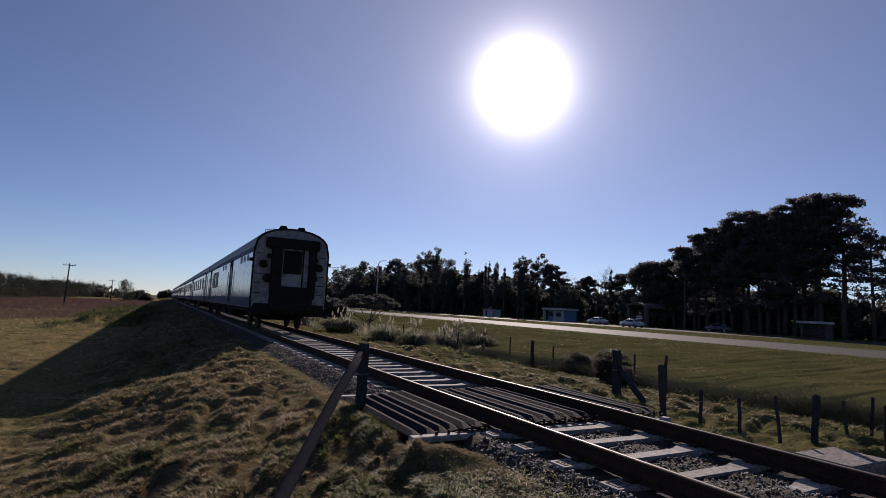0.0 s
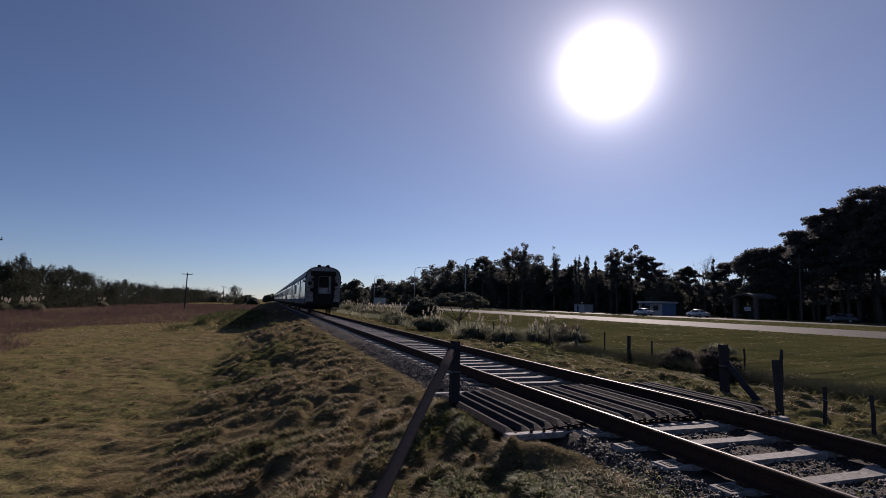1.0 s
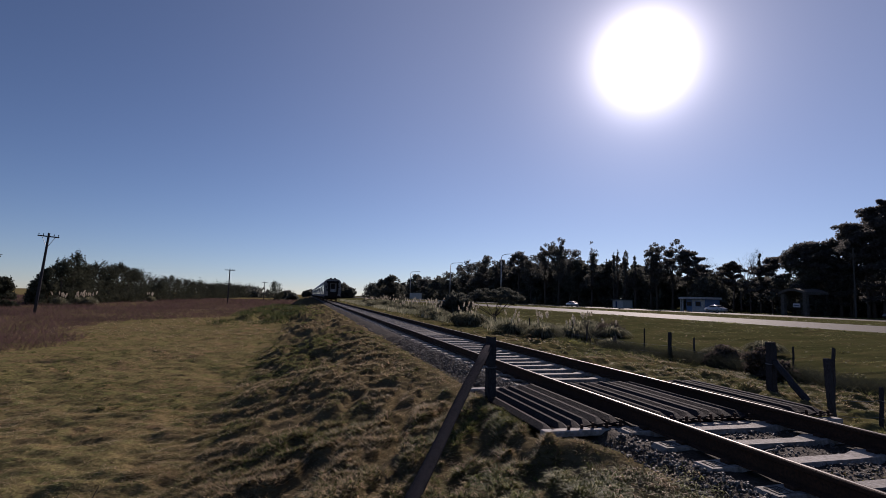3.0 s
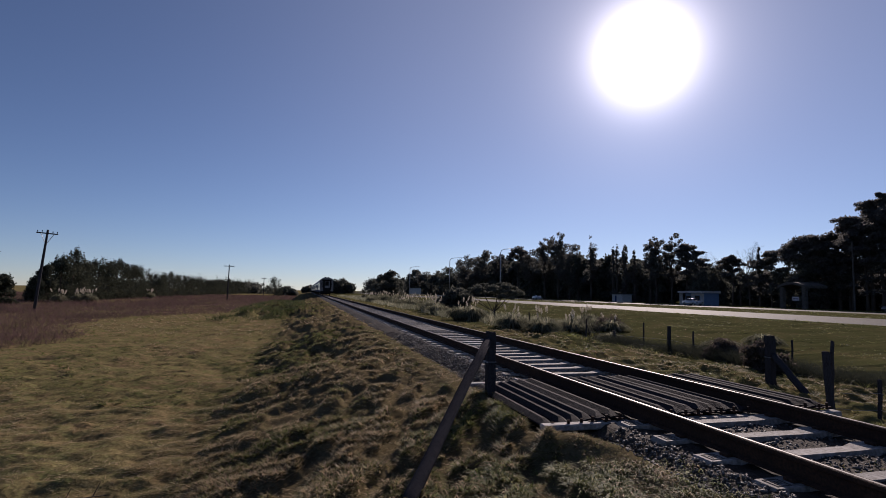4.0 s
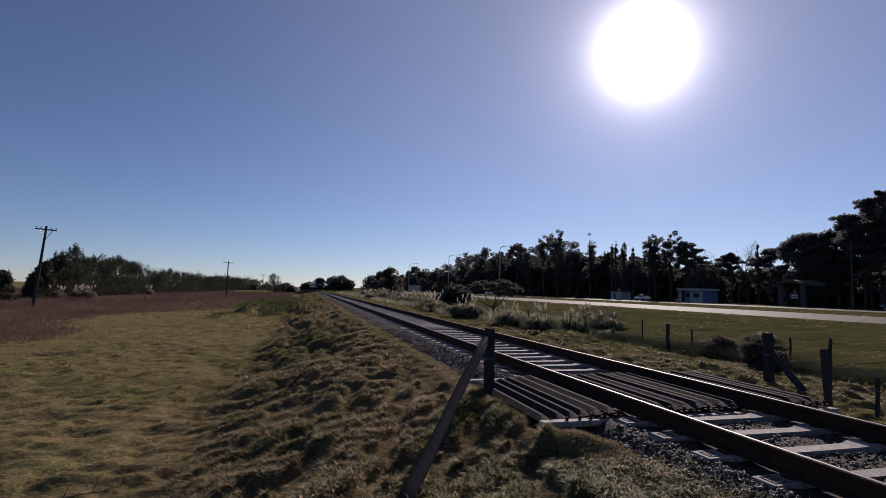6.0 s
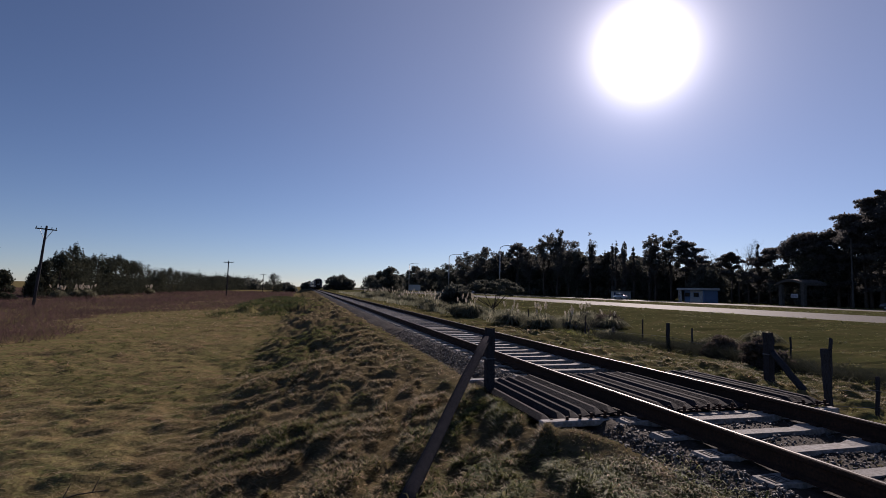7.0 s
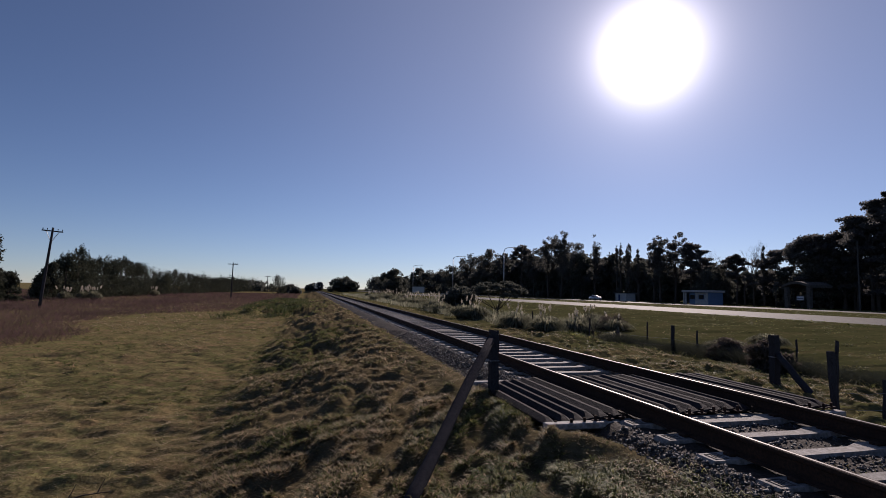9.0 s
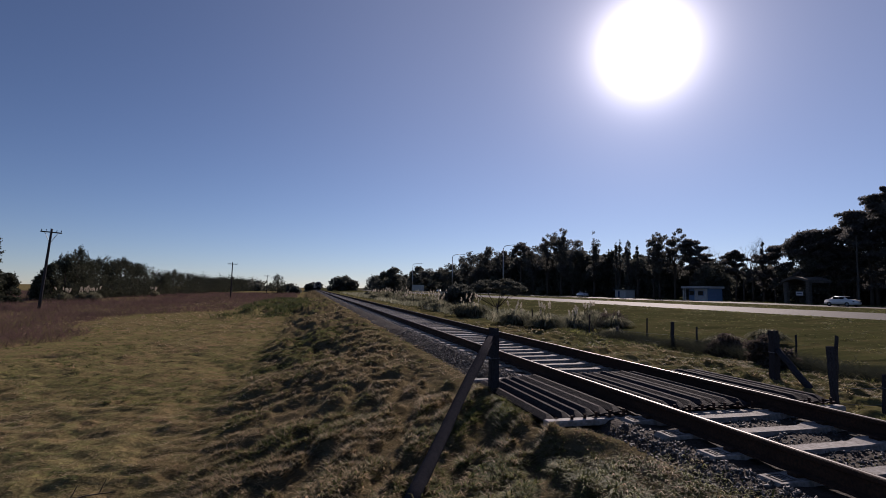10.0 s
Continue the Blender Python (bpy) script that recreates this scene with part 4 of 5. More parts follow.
# kind, y, height of the top over the rails, width, foot of the crown as a share of the height
ROW = [
    ("dense", 467, 22, 18, 0.3), ("gum", 409, 17.5, 15, 0.3), ("dense", 349, 18.5, 19, 0.2), ("gum", 304, 24.4, 12, 0.4), ("gum", 285, 22, 11, 0.4), ("gum", 270, 25, 9, 0.4), ("dense", 256, 20.5, 9, 0.3), ("gum", 248, 21.2, 8, 0.4),
    ("umbrella", 225, 24.4, 12, 0.3), ("gum", 212, 20.8, 8, 0.35), ("gum", 198.5, 25, 8, 0.45), ("gum", 186, 26, 7, 0.45), ("gum", 177, 20.4, 9, 0.35), ("dense", 170, 16.5, 8, 0.3), ("slim", 161, 22.2, 5.2, 0.3),
    ("spire", 150, 17, 2.0, 0.15), ("spire", 146, 17.5, 2.2, 0.15), ("spire", 143, 16.0, 1.8, 0.15), ("spire", 141, 16.8, 2.2, 0.15), ("spire", 138, 15, 1.6, 0.1), ("slim", 131, 18.2, 4.0, 0.35), ("gum", 126.5, 18, 5.0, 0.4), ("gum", 122, 17.8, 5.0, 0.4),
    ("pine", 116, 15.0, 5.5, 0.45), ("pine", 112, 12.8, 5.0, 0.4), ("dense", 107, 9.2, 10, 0.1), ("pine", 100.7, 10.8, 5, 0.55), ("pine", 90, 11.4, 7, 0.25), ("spire", 92, 12.2, 1.4, 0.2),
    ("umbrella", 82.1, 14.3, 9.2, 0.4), ("dense", 84.8, 10.4, 8, 0.1), ("dense", 79.2, 10.2, 8, 0.1), ("pine", 77.3, 13.2, 5.6, 0.4), ("spire", 75.3, 15.2, 2.2, 0.2), ("pine", 72.9, 16.2, 5.5, 0.4), ("pine", 69.5, 18.6, 5.5, 0.4), ("umbrella", 67.4, 20.7, 3.2, 0.5), ("pine", 65.4, 19.6, 6, 0.35),
    ("pine", 62.6, 21.0, 6, 0.42), ("pine", 59, 21.9, 7, 0.4), ("pine", 55.9, 21.2, 7, 0.45), ("pine", 52.9, 22.1, 6, 0.45), ("pine", 50.1, 23.2, 6, 0.45), ("pine", 47.0, 22.7, 6, 0.42), ("pine", 43.9, 22.8, 6.5, 0.36),
    ("pine", 64, 17.5, 9, 0.2), ("pine", 60.5, 18.5, 9, 0.22), ("pine", 57, 18.5, 9, 0.25), ("pine", 54, 19.5, 9, 0.22), ("pine", 51, 19.5, 9, 0.26), ("pine", 48, 20.0, 8, 0.26), ("pine", 70, 14.5, 8, 0.2), ("pine", 74, 12, 7, 0.2), ("pine", 79, 10.5, 7, 0.2),
    ("pine", 40.5, 15.8, 7, 0.38), ("pine", 35.5, 15.0, 7, 0.4), ("pine", 30, 13, 7, 0.35),
]
NAMES = {"pine": ("pine_tree", "tall dark pine with ragged level boughs"), "gum": ("gum_tree", "tall airy gum tree against the light"), "umbrella": ("umbrella_pine", "dark round-headed umbrella pine"),
         "dense": ("dark_tree", "dense dark broad tree in the wood"), "slim": ("gum_tree", "slender gum tree with sky between its boughs"), "spire": ("cypress_tree", "narrow pointed dark tree in the wood")}
for i, (kind, y, top, width, low) in enumerate(ROW):
    x = 94.0 + random.Random(i).uniform(-1.0, 1.0)
    make_tree(NAMES[kind][0], x, y, top - gz(x, y) + 0.1, width * (1.0 if kind in ("umbrella", "dense") else 1.4), kind, 100 + i, NAMES[kind][1], WOOD, {"pine": 9300, "umbrella": 7500, "gum": 7500, "slim": 4600, "spire": 2200, "dense": 6500}[kind] * (0.5 if y < 42 else 0.7 if y > 200 else 1), low)
# undergrowth and trees behind, which close the wood below its skyline
rnd = random.Random(77)
for i in range(74):
    y = 22 + 4.0 * i + rnd.uniform(-1.6, 1.6)
    h = float(np.interp(y, [20, 42, 50, 70, 85, 100, 112, 122, 135, 160, 185, 230, 320], [5.5, 5.8, 8.2, 9.0, 8.4, 8, 8.6, 10, 11.5, 14.5, 18, 18.5, 18])) * rnd.uniform(0.86, 1.1)
    make_tree("dark_tree", 99 + rnd.uniform(-1, 7), y, h, rnd.uniform(8, 11), "wood", 1300 + i, "dense dark tree filling the wood", WOOD, 2700)
for i in range(44):
    y = 24 + 7.5 * i + rnd.uniform(-2, 2)
    h = float(np.interp(y, [20, 44, 60, 70, 100, 135, 185, 340], [5.5, 6.0, 8.5, 9, 8, 11, 16, 16])) * rnd.uniform(0.86, 1.05)
    make_tree("dark_tree", 114 + rnd.uniform(-3, 5), y * 1.12, h, rnd.uniform(12, 15), "wood", 1400 + i, "dense dark tree deep in the wood", WOOD, 1800)
for i in range(16):
    make_tree("dark_tree", 96 + rnd.uniform(-3, 8), 330 + 30 * i + rnd.uniform(-6, 6), 13 + 4 * rnd.random(), 20, "wood", 360 + i, "dense dark tree far along the highway", WOOD, 1500)
make_bare_tree(92.5, 105, 13.6, 15, WOOD)
make_bare_tree(92.5, 96.5, 15.0, 6, WOOD)
make_bare_tree(92.5, 94, 14.5, 16, WOOD)
make_bare_tree(92.5, 135, 16.0, 8, WOOD)
make_bare_tree(92.5, 109, 14.0, 5, WOOD)

HEDGE = "trees across the field"
for i, (y, top, width) in enumerate(((74.5, 8.6, 4), (76, 4.0, 4.5), (79, 3.0, 3.2), (91.5, 3.0, 2.6), (93.5, 5.2, 4), (97, 6.8, 5), (100.5, 8.3, 6), (105, 6.7, 6), (109, 6.5, 6), (114, 7.2, 6), (119, 6.7, 6), (124, 7.7, 6.5),
                                    (131, 6.9, 7), (137, 7.0, 7), (144, 6.3, 7), (150, 5.2, 7), (157, 4.2, 7), (168, 6.5, 8), (176, 5.8, 8), (184, 5.6, 9), (195, 5.2, 10), (207, 4.9, 11), (221, 5.0, 12), (237, 4.7, 13), (256, 5.1, 15),
                                    (278, 4.9, 17), (300, 5.2, 18), (330, 4.8, 20), (365, 5.2, 22))):
    x = -38 + random.Random(i).uniform(-1.5, 0.8)
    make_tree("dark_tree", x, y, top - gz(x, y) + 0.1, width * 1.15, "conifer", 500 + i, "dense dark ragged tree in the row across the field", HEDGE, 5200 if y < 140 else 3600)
make_tree("lone_tree", -11.8, 212, 7.9, 8, "conifer", 601, "small ragged tree beyond the field", "", 2200)
for i, (x, y, h, w) in enumerate(((-6, 230, 2.6, 5), (-9, 250, 3.2, 9), (-30, 330, 4, 26), (3, 420, 4, 12), (-60, 420, 5, 40), (-110, 380, 5, 36), (-135, 330, 4.6, 16))):
    make_tree("distant_bush", x, y, h, w, "wood", 620 + i, "distant dark bush on the horizon", "", 1400)
for i, (x, y, h, w) in enumerate(((15.5, 300, 8.0, 11), (19.5, 305, 8.6, 12), (23, 300, 6.0, 8), (19.0, 134, 6.0, 5), (20.8, 134, 7.0, 6), (23.0, 138, 5.2, 4.5), (33, 240, 5, 10), (42, 330, 8, 20), (58, 420, 11, 30))):
    make_tree("dark_tree", x, y, h, w, "dense", 640 + i, "dark bushy tree standing beside the railway", "", 4200)
make_tree("flat_topped_tree", 22.2, 140, 8.3, 5.2, "flat", 660, "flat-topped tree rising over bushes", "", 2400)
make_tree("spreading_shrub_tree", 16.9, 46.5, 3.1, 6.4, "flat", 661, "low spreading dark shrub tree with bent trunks", "", 14000)
make_tree("spreading_shrub_tree", 13.6, 48.5, 2.3, 3.2, "dense", 662, "low dark shrub tree beside a spreading one", "", 6000)


# ---- grass ----
def blades(rs, x, y, length, width, lean=0.5, base=-0.01, fine=False):
    """Bent grass blades, or plain pointed ones where they are fine, at the places x, y."""
    n = len(x)
    z = ground_z(x, y) + base
    p = np.stack([x, y, z], -1)
    a = rs.rand(n) * 6.283
    side = np.stack([np.cos(a), np.sin(a), 0 * a], -1) * (width / 2)[:, None]
    b = rs.rand(n) * 6.283
    out = np.stack([np.cos(b), np.sin(b), 0 * b], -1) * (length * lean * (0.3 + rs.rand(n)))[:, None]
    up = np.zeros((n, 3))
    up[:, 2] = length * np.clip(1.15 - 0.35 * lean, 0.3, 1)
    mid = p + up * 0.6 + out * 0.35
    tip = p + up * (0.75 + 0.25 * rs.rand(n))[:, None] + out
    if fine:
        return np.stack([p - side, p + side, tip], 1).reshape(-1, 3), np.arange(3 * n).reshape(-1, 3)
    v = np.stack([p - side, p + side, mid + side * 0.8, mid - side * 0.8, tip], 1).reshape(-1, 3)
    k = 5 * np.arange(n)[:, None]
    f = np.concatenate([k + [0, 1, 2], k + [0, 2, 3], k + [3, 2, 4]])
    return v, f


def grass(name, mat, label, parts):
    vs, fs, n = [], [], 0
    for v, f in parts:
        vs.append(v)
        fs.append(f + n)
        n += len(v)
    me = bpy.data.meshes.new(name)
    fill_mesh(me, np.concatenate(vs), np.concatenate(fs))
    me.materials.append(mat)
    tagged(new(name, me), label, "grass", kind="stuff")


def patch(rs, n, x0, x1, y0, y1, bias=1.6):
    """Places over a stretch of ground, thicker toward the near end."""
    y = y0 + (y1 - y0) * rs.rand(n) ** bias
    x = x0 + (x1 - x0) * rs.rand(n)
    return x, y


def tufts(rs, x, y, size, per, spread=1.0):
    """Tufts of blades that arch outward from the places x, y."""
    n = len(x) * per
    k = np.repeat(np.arange(len(x)), per)
    a = rs.rand(n) * 6.283
    off = rs.rand(n) ** 0.7 * size[k] * 0.5 * spread
    px, py = x[k] + off * np.cos(a), y[k] + off * np.sin(a)
    bed = np.where((px > 2.8) & (px < 6.55), ballast_z(px, py), -9)
    p = np.stack([px, py, np.maximum(ground_z(px, py), bed) - 0.012], -1)
    ln = size[k] * (0.5 + 0.8 * rs.rand(n))
    a = a + rs.randn(n) * 0.7
    out = np.stack([np.cos(a), np.sin(a), 0 * a], -1)
    side = np.stack([-np.sin(a), np.cos(a), 0 * a], -1) * (0.0018 + 0.02 * size[k] + 0.00028 * y[k])[:, None]
    rise = 0.12 + 0.45 * rs.rand(n) ** 1.3
    up = np.array([0, 0, 1.0])
    mid = p + out * (ln * 0.45)[:, None] + up * (ln * rise)[:, None]
    tip = p + out * (ln * (0.9 + 0.3 * rs.rand(n)))[:, None] + up * (ln * rise * (0.4 + 0.6 * rs.rand(n)))[:, None]
    near = np.hypot(p[:, 0], p[:, 1]) < 5.5
    far = ~near
    v = np.stack([p - side, p + side, mid + side, mid - side, tip], 1)[near].reshape(-1, 3)
    j = 5 * np.arange(int(near.sum()))[:, None]
    w = np.stack([p - side * 1.7, p + side * 1.7, mid * 0.45 + tip * 0.55 + up * (0.08 * ln)[:, None]], 1)[far].reshape(-1, 3)
    return np.concatenate([v, w]), np.concatenate([j + [0, 1, 2], j + [0, 2, 3], j + [3, 2, 4], len(v) + np.arange(len(w)).reshape(-1, 3)])


def make_grass():
    rs = np.random.RandomState(21)
    straw, green = [], []
    for n, x0, x1, y0, y1, bias, size, per in ((15000, -9, -0.9, 1.6, 12, 1.3, 0.05, 9), (17000, -1.9, 3.05, 1.6, 8, 1.25, 0.072, 11), (14000, -1.9, 3.05, 5, 24, 1.3, 0.08, 10), (21000, -14, -0.9, 4, 28, 1.25, 0.045, 6),
                                               (420, 4.1, 5.4, 0.6, 3.9, 1.0, 0.06, 12), (2600, 1.8, 3.35, 2.6, 7.4, 1.0, 0.075, 10), (9000, -16, 3.1, 12, 40, 1.3, 0.1, 8), (5000, -17, 3.0, 30, 90, 1.2, 0.2, 8),
                                               (6000, 6.5, 15, 2, 17, 1.2, 0.09, 10), (12000, 6.6, 29, 8, 50, 1.2, 0.085, 7), (5000, 7, 29, 45, 160, 1.2, 0.17, 8), (1500, 27.8, 29.1, 10, 120, 1.2, 0.2, 8), (3500, 40, 67, 15, 150, 1.1, 0.2, 7), (2000, 79, 90, 20, 160, 1.1, 0.35, 7),
                                               (1500, -9, 3.05, -6, 1.7, 1.0, 0.075, 8), (2600, -1.9, 3.0, -7, 1.7, 1.0, 0.085, 7), (1000, 6.5, 15, -6, 2.2, 1.0, 0.09, 8), (900, -22, -9, -6, 14, 1.0, 0.09, 8), (1500, 2.5, 3.4, -6, 5.4, 0.8, 0.06, 11), (5000, 6.4, 11, 5, 26, 1.1, 0.11, 9)):
        x, y = patch(rs, n, x0, x1, y0, y1, bias)
        d = lattice(x, y, 1.1, 11) * 0.6 + lattice(x, y, 0.35, 12) * 0.4
        k = bank(x)
        d = d * (1 - k) + k * (0.15 + 0.75 * clumps(x, y))
        keep = rs.rand(n) < np.clip(2.6 * d - 0.6, 0.04, 1)
        x, y, d, k = x[keep], y[keep], d[keep], k[keep]
        dry = lattice(x, y, 4.5, 13) * 0.45 + lattice(x, y, 0.9, 14) * 0.35 + 0.2 * rs.rand(len(x))
        dry = dry + np.where(x < -1.5, 0.01, 0.0) - np.where(x > 11, 0.2, 0) - np.where((x > 6) & (x <= 11), 0.08, 0) - k * np.interp(y, [4, 7, 14], [0.22, 0.15, 0.04]) + np.where((x > 1.8) & (x < 3.5), 0.04, 0) - 0.12 * np.clip((5.2 - y) / 1.5, 0, 1) * (x < 3.5)
        is_dry = dry > 0.5
        sz = size * (0.45 + 0.8 * rs.rand(len(x))) * (0.5 + 0.9 * d)
        for sel, out in ((is_dry, straw), (~is_dry, green)):
            out.append(tufts(rs, x[sel], y[sel], sz[sel], per))
    grass("dry_grass", STRAW, "short dry straw-coloured grass over the bank and field", straw)
    grass("green_grass", GREEN, "short green grass growing through dry turf", green)
    # tall brown weeds over the far field
    n = 260000
    y = 15 + 200 * rs.rand(n) ** 2.1
    x = -2 - (12 + 0.62 * y) * rs.rand(n)
    edge = np.interp(y, [15, 23, 27, 36, 47, 51, 54, 66, 93, 119, 200], [-9.8, -11.0, -11.2, -12.8, -15.0, -14.0, -8.0, -7.2, -6.3, -3.4, -3.0]) + (lattice(x, y, 3.0, 15) - 0.5) * 3
    keep = (x < edge) & (rs.rand(n) < 0.25 + lattice(x, y, 5.0, 16))
    x, y = x[keep], y[keep]
    ln = 0.2 + 1.0 * rs.rand(len(x)) * np.clip(lattice(x, y, 6.0, 17) * 0.8 + lattice(x, y, 1.3, 34) * 0.5 - 0.05, 0.1, 1.2)
    grass("brown_weeds", WEED, "tall dry reddish-brown weeds covering the far field", [blades(rs, x, y, ln, 0.006 + 0.0005 * y, 1.0, fine=True)])
    # taller green growth at the foot of the bank further on
    n = 30000
    y = 42 + 70 * rs.rand(n) ** 1.7
    x = -8 + 8.5 * rs.rand(n)
    tall = np.clip((lattice(x, y * 0.6, 1.5, 18) - 0.36) * 2.5, 0, 1)
    keep = rs.rand(n) < np.clip(tall * 1.4, 0.1, 1) * np.clip((x + 7.5) / 1.5, 0, 1) * np.clip((0.5 - x) / 2, 0, 1) * np.clip((y - 42) / 5, 0, 1)
    x, y, tall = x[keep], y[keep], tall[keep]
    ln = 0.12 + 0.5 * rs.rand(len(x)) * tall
    grass("tall_rank_grass", RANK, "taller rank green grass at the foot of the bank", [blades(rs, x, y, ln, 0.012 + 0.0005 * y, 0.9)])
    # rank growth along the ditch beside the field fence
    n = 30000
    y = 4 + 110 * rs.rand(n) ** 1.5
    x = 12.2 + rs.randn(n) * 0.8 + np.clip(9 - y, 0, 9) * 0.25
    keep = rs.rand(n) < lattice(x, y, 2.5, 20) * 1.3 - 0.1
    x, y = x[keep], y[keep]
    ln = 0.15 + 0.4 * rs.rand(len(x)) * lattice(x, y, 2.0, 21)
    grass("ditch_grass", GREEN, "rank dry grass along the ditch", [blades(rs, x, y, ln * 0.75, 0.009 + 0.0005 * y, 1.5)])
    # dark dead stalks standing in the ditch
    n = 60000
    y = 4 + 16 * rs.rand(n)
    x = 12.3 + rs.randn(n) * 0.36 + np.clip(9 - y, 0, 9) * 0.3
    keep = rs.rand(n) < np.clip(lattice(x, y, 1.6, 28) * 2.2 - 0.35, 0, 1)
    x, y = x[keep], y[keep]
    ln = 0.22 + 0.5 * rs.rand(len(x)) * (0.4 + lattice(x, y, 1.6, 28))
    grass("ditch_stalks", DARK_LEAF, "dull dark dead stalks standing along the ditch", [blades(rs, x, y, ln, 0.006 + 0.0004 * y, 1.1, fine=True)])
    # band of tall pale reedy grass on the far side of the track
    n = 42000
    y = 24 + 150 * rs.rand(n) ** 1.6
    x = 9.2 + 6.5 * rs.rand(n) + np.clip(y - 60, 0, 100) * 0.03 * rs.rand(n)
    keep = rs.rand(n) < np.clip(lattice(x, y, 2.2, 23) * 2.2 - 0.7, 0, 1)
    x, y = x[keep], y[keep]
    ln = 0.25 + 0.7 * rs.rand(len(x)) * lattice(x, y, 2.2, 23)
    grass("reedy_grass", REED, "band of tall pale reedy grass beside the track", [blades(rs, x, y, ln, 0.014 + 0.0006 * y, 0.6)])
    # fine short blades that close the turf between the tufts
    for n, x0, x1, y0, y1, bias in ((110000, -2.2, 3.4, 1.4, 9.0, 1.15), (70000, -2.2, 3.2, 7.5, 20.0, 1.3), (130000, -10, -1.2, 2.5, 16, 1.2), (8000, -2.2, 3.4, -5, 1.4, 1.0), (50000, 6.4, 13, 2, 12, 1.1)):
        x, y = patch(rs, n, x0, x1, y0, y1, bias)
        dry = lattice(x, y, 4.5, 13) * 0.4 + lattice(x, y, 0.9, 14) * 0.35 + 0.25 * rs.rand(n) + np.where(x < -1.5, 0.05, 0.0) - np.where(x > 6, 0.1, 0.0) - np.where((x > -1.5) & (x < 3.5), 0.12, 0.0)
        keep = rs.rand(n) < 1 - bank(x) * (1 - clumps(x, y)) * 0.45
        x, y, dry = x[keep], y[keep], dry[keep]
        ln = (0.025 + 0.05 * rs.rand(len(x))) * (0.6 + 0.8 * lattice(x, y, 0.5, 27))
        for sel, mat, kind in ((dry > 0.5, STRAW, "dry"), (dry <= 0.5, GREEN, "green")):
            grass("fine_" + kind + "_turf", mat, "fine short " + kind + " blades matted over the turf", [blades(rs, x[sel], y[sel], ln[sel], 0.0045 + 0.0007 * np.abs(y[sel]), 1.9, fine=True)])
    # straw lying on the turf
    x, y = patch(rs, 14000, -7, 3.0, 1.8, 14, 1.4)
    grass("laid_straw", STRAW, "cut straw lying loose on the turf", [blades(rs, x, y, 0.03 + 0.05 * rs.rand(len(x)), 0.005 + 0.0007 * y, 2.6, 0.01, fine=True)])


make_grass()


def make_pampas(x, y, r, h, plumes, seed, n=900, mat=None, full=1.0):
    rs, rnd = np.random.RandomState(seed), random.Random(seed)
    z = gz(x, y)
    t = thing("pampas_grass", pose(x, y, z), "rounded tussock of pampas grass with pale plumes" if plumes else "rounded grey-green tussock of coarse grass", "grass tussock", "tussocks beside the track")
    a, tilt = rs.rand(n) * 6.283, rs.rand(n) ** 0.5
    ln = h * (0.72 + 0.35 * rs.rand(n))
    p = np.stack([0.35 * r * np.cos(a) * rs.rand(n), 0.35 * r * np.sin(a) * rs.rand(n), 0 * a - 0.05], -1)
    out = np.stack([np.cos(a), np.sin(a), 0 * a], -1)
    mid = p + out * (r * 0.6 * tilt)[:, None] + np.array([0, 0, 1]) * (ln * (1 - 0.35 * tilt))[:, None]
    tip = p + out * (r * 1.1 * tilt)[:, None] + np.array([0, 0, 1]) * (ln * (1 - 0.85 * tilt ** 2))[:, None]
    side = np.stack([-np.sin(a), np.cos(a), 0 * a], -1) * 0.016
    v = np.stack([p - side, p + side, mid + side, mid - side, tip], 1).reshape(-1, 3)
    k = 5 * np.arange(n)[:, None]
    me = bpy.data.meshes.new("leaves")
    fill_mesh(me, v, np.concatenate([k + [0, 1, 2], k + [0, 2, 3], k + [3, 2, 4]]))
    me.materials.append(mat or REED)
    hang("leaves", me, t)
    for i in range(plumes):
        b = rnd.uniform(0, 6.28)
        lean = rnd.uniform(0.1, 0.55)
        d = Vector((math.cos(b) * lean, math.sin(b) * lean, 1)).normalized() * rnd.uniform(0.72, 1.05)
        stalk = part("stalk", tube(bmesh.new(), (0, 0, 0.1), d * h * 1.25, 0.008, 0.006, 4), REED, t)
        hang("plume", tri_mesh("plume", leaves(rs, [tuple(d * h * (1.28 + 0.07 * j)) for j in range(5)], [0.022 * full, 0.032 * full, 0.034 * full, 0.028 * full, 0.016 * full], 110, 0.035 * full, 2.2), PLUME), stalk, "pale feathery plume")


rnd = random.Random(31)
PAMPAS = [(9.9, 31, 1.0, 0.95, 3), (9.9, 24.6, 1.0, 0.85, 4), (10.6, 22.6, 0.9, 0.8, 3), (12.8, 24, 1.1, 1.0, 4), (11.6, 24.6, 0.9, 0.85, 3), (13.9, 25.2, 1.0, 0.9, 3), (12.7, 20.3, 0.7, 0.6, 0), (13.4, 14.8, 0.75, 0.55, 0), (12.9, 13.2, 0.55, 0.5, 0),
          (15.9, 15.6, 0.7, 0.6, 0), (15.8, 27.5, 1.0, 0.8, 5), (14.7, 23.4, 0.9, 0.7, 2), (11.0, 27, 0.7, 0.6, 2)]
for i in range(36):
    y = 34 + 2.6 * i + rnd.uniform(-2, 2)
    PAMPAS.append((10 + rnd.uniform(-1.2, 5.5) + 0.03 * (y - 34), y, rnd.uniform(0.9, 1.4), rnd.uniform(0.75, 1.2) + 0.004 * (y - 34), rnd.choice((2, 3, 4, 5, 6))))
for i, (x, y, r, h, k) in enumerate(PAMPAS):
    make_pampas(x, y, r, h, k, 800 + i, 900 if y < 34 else 520)
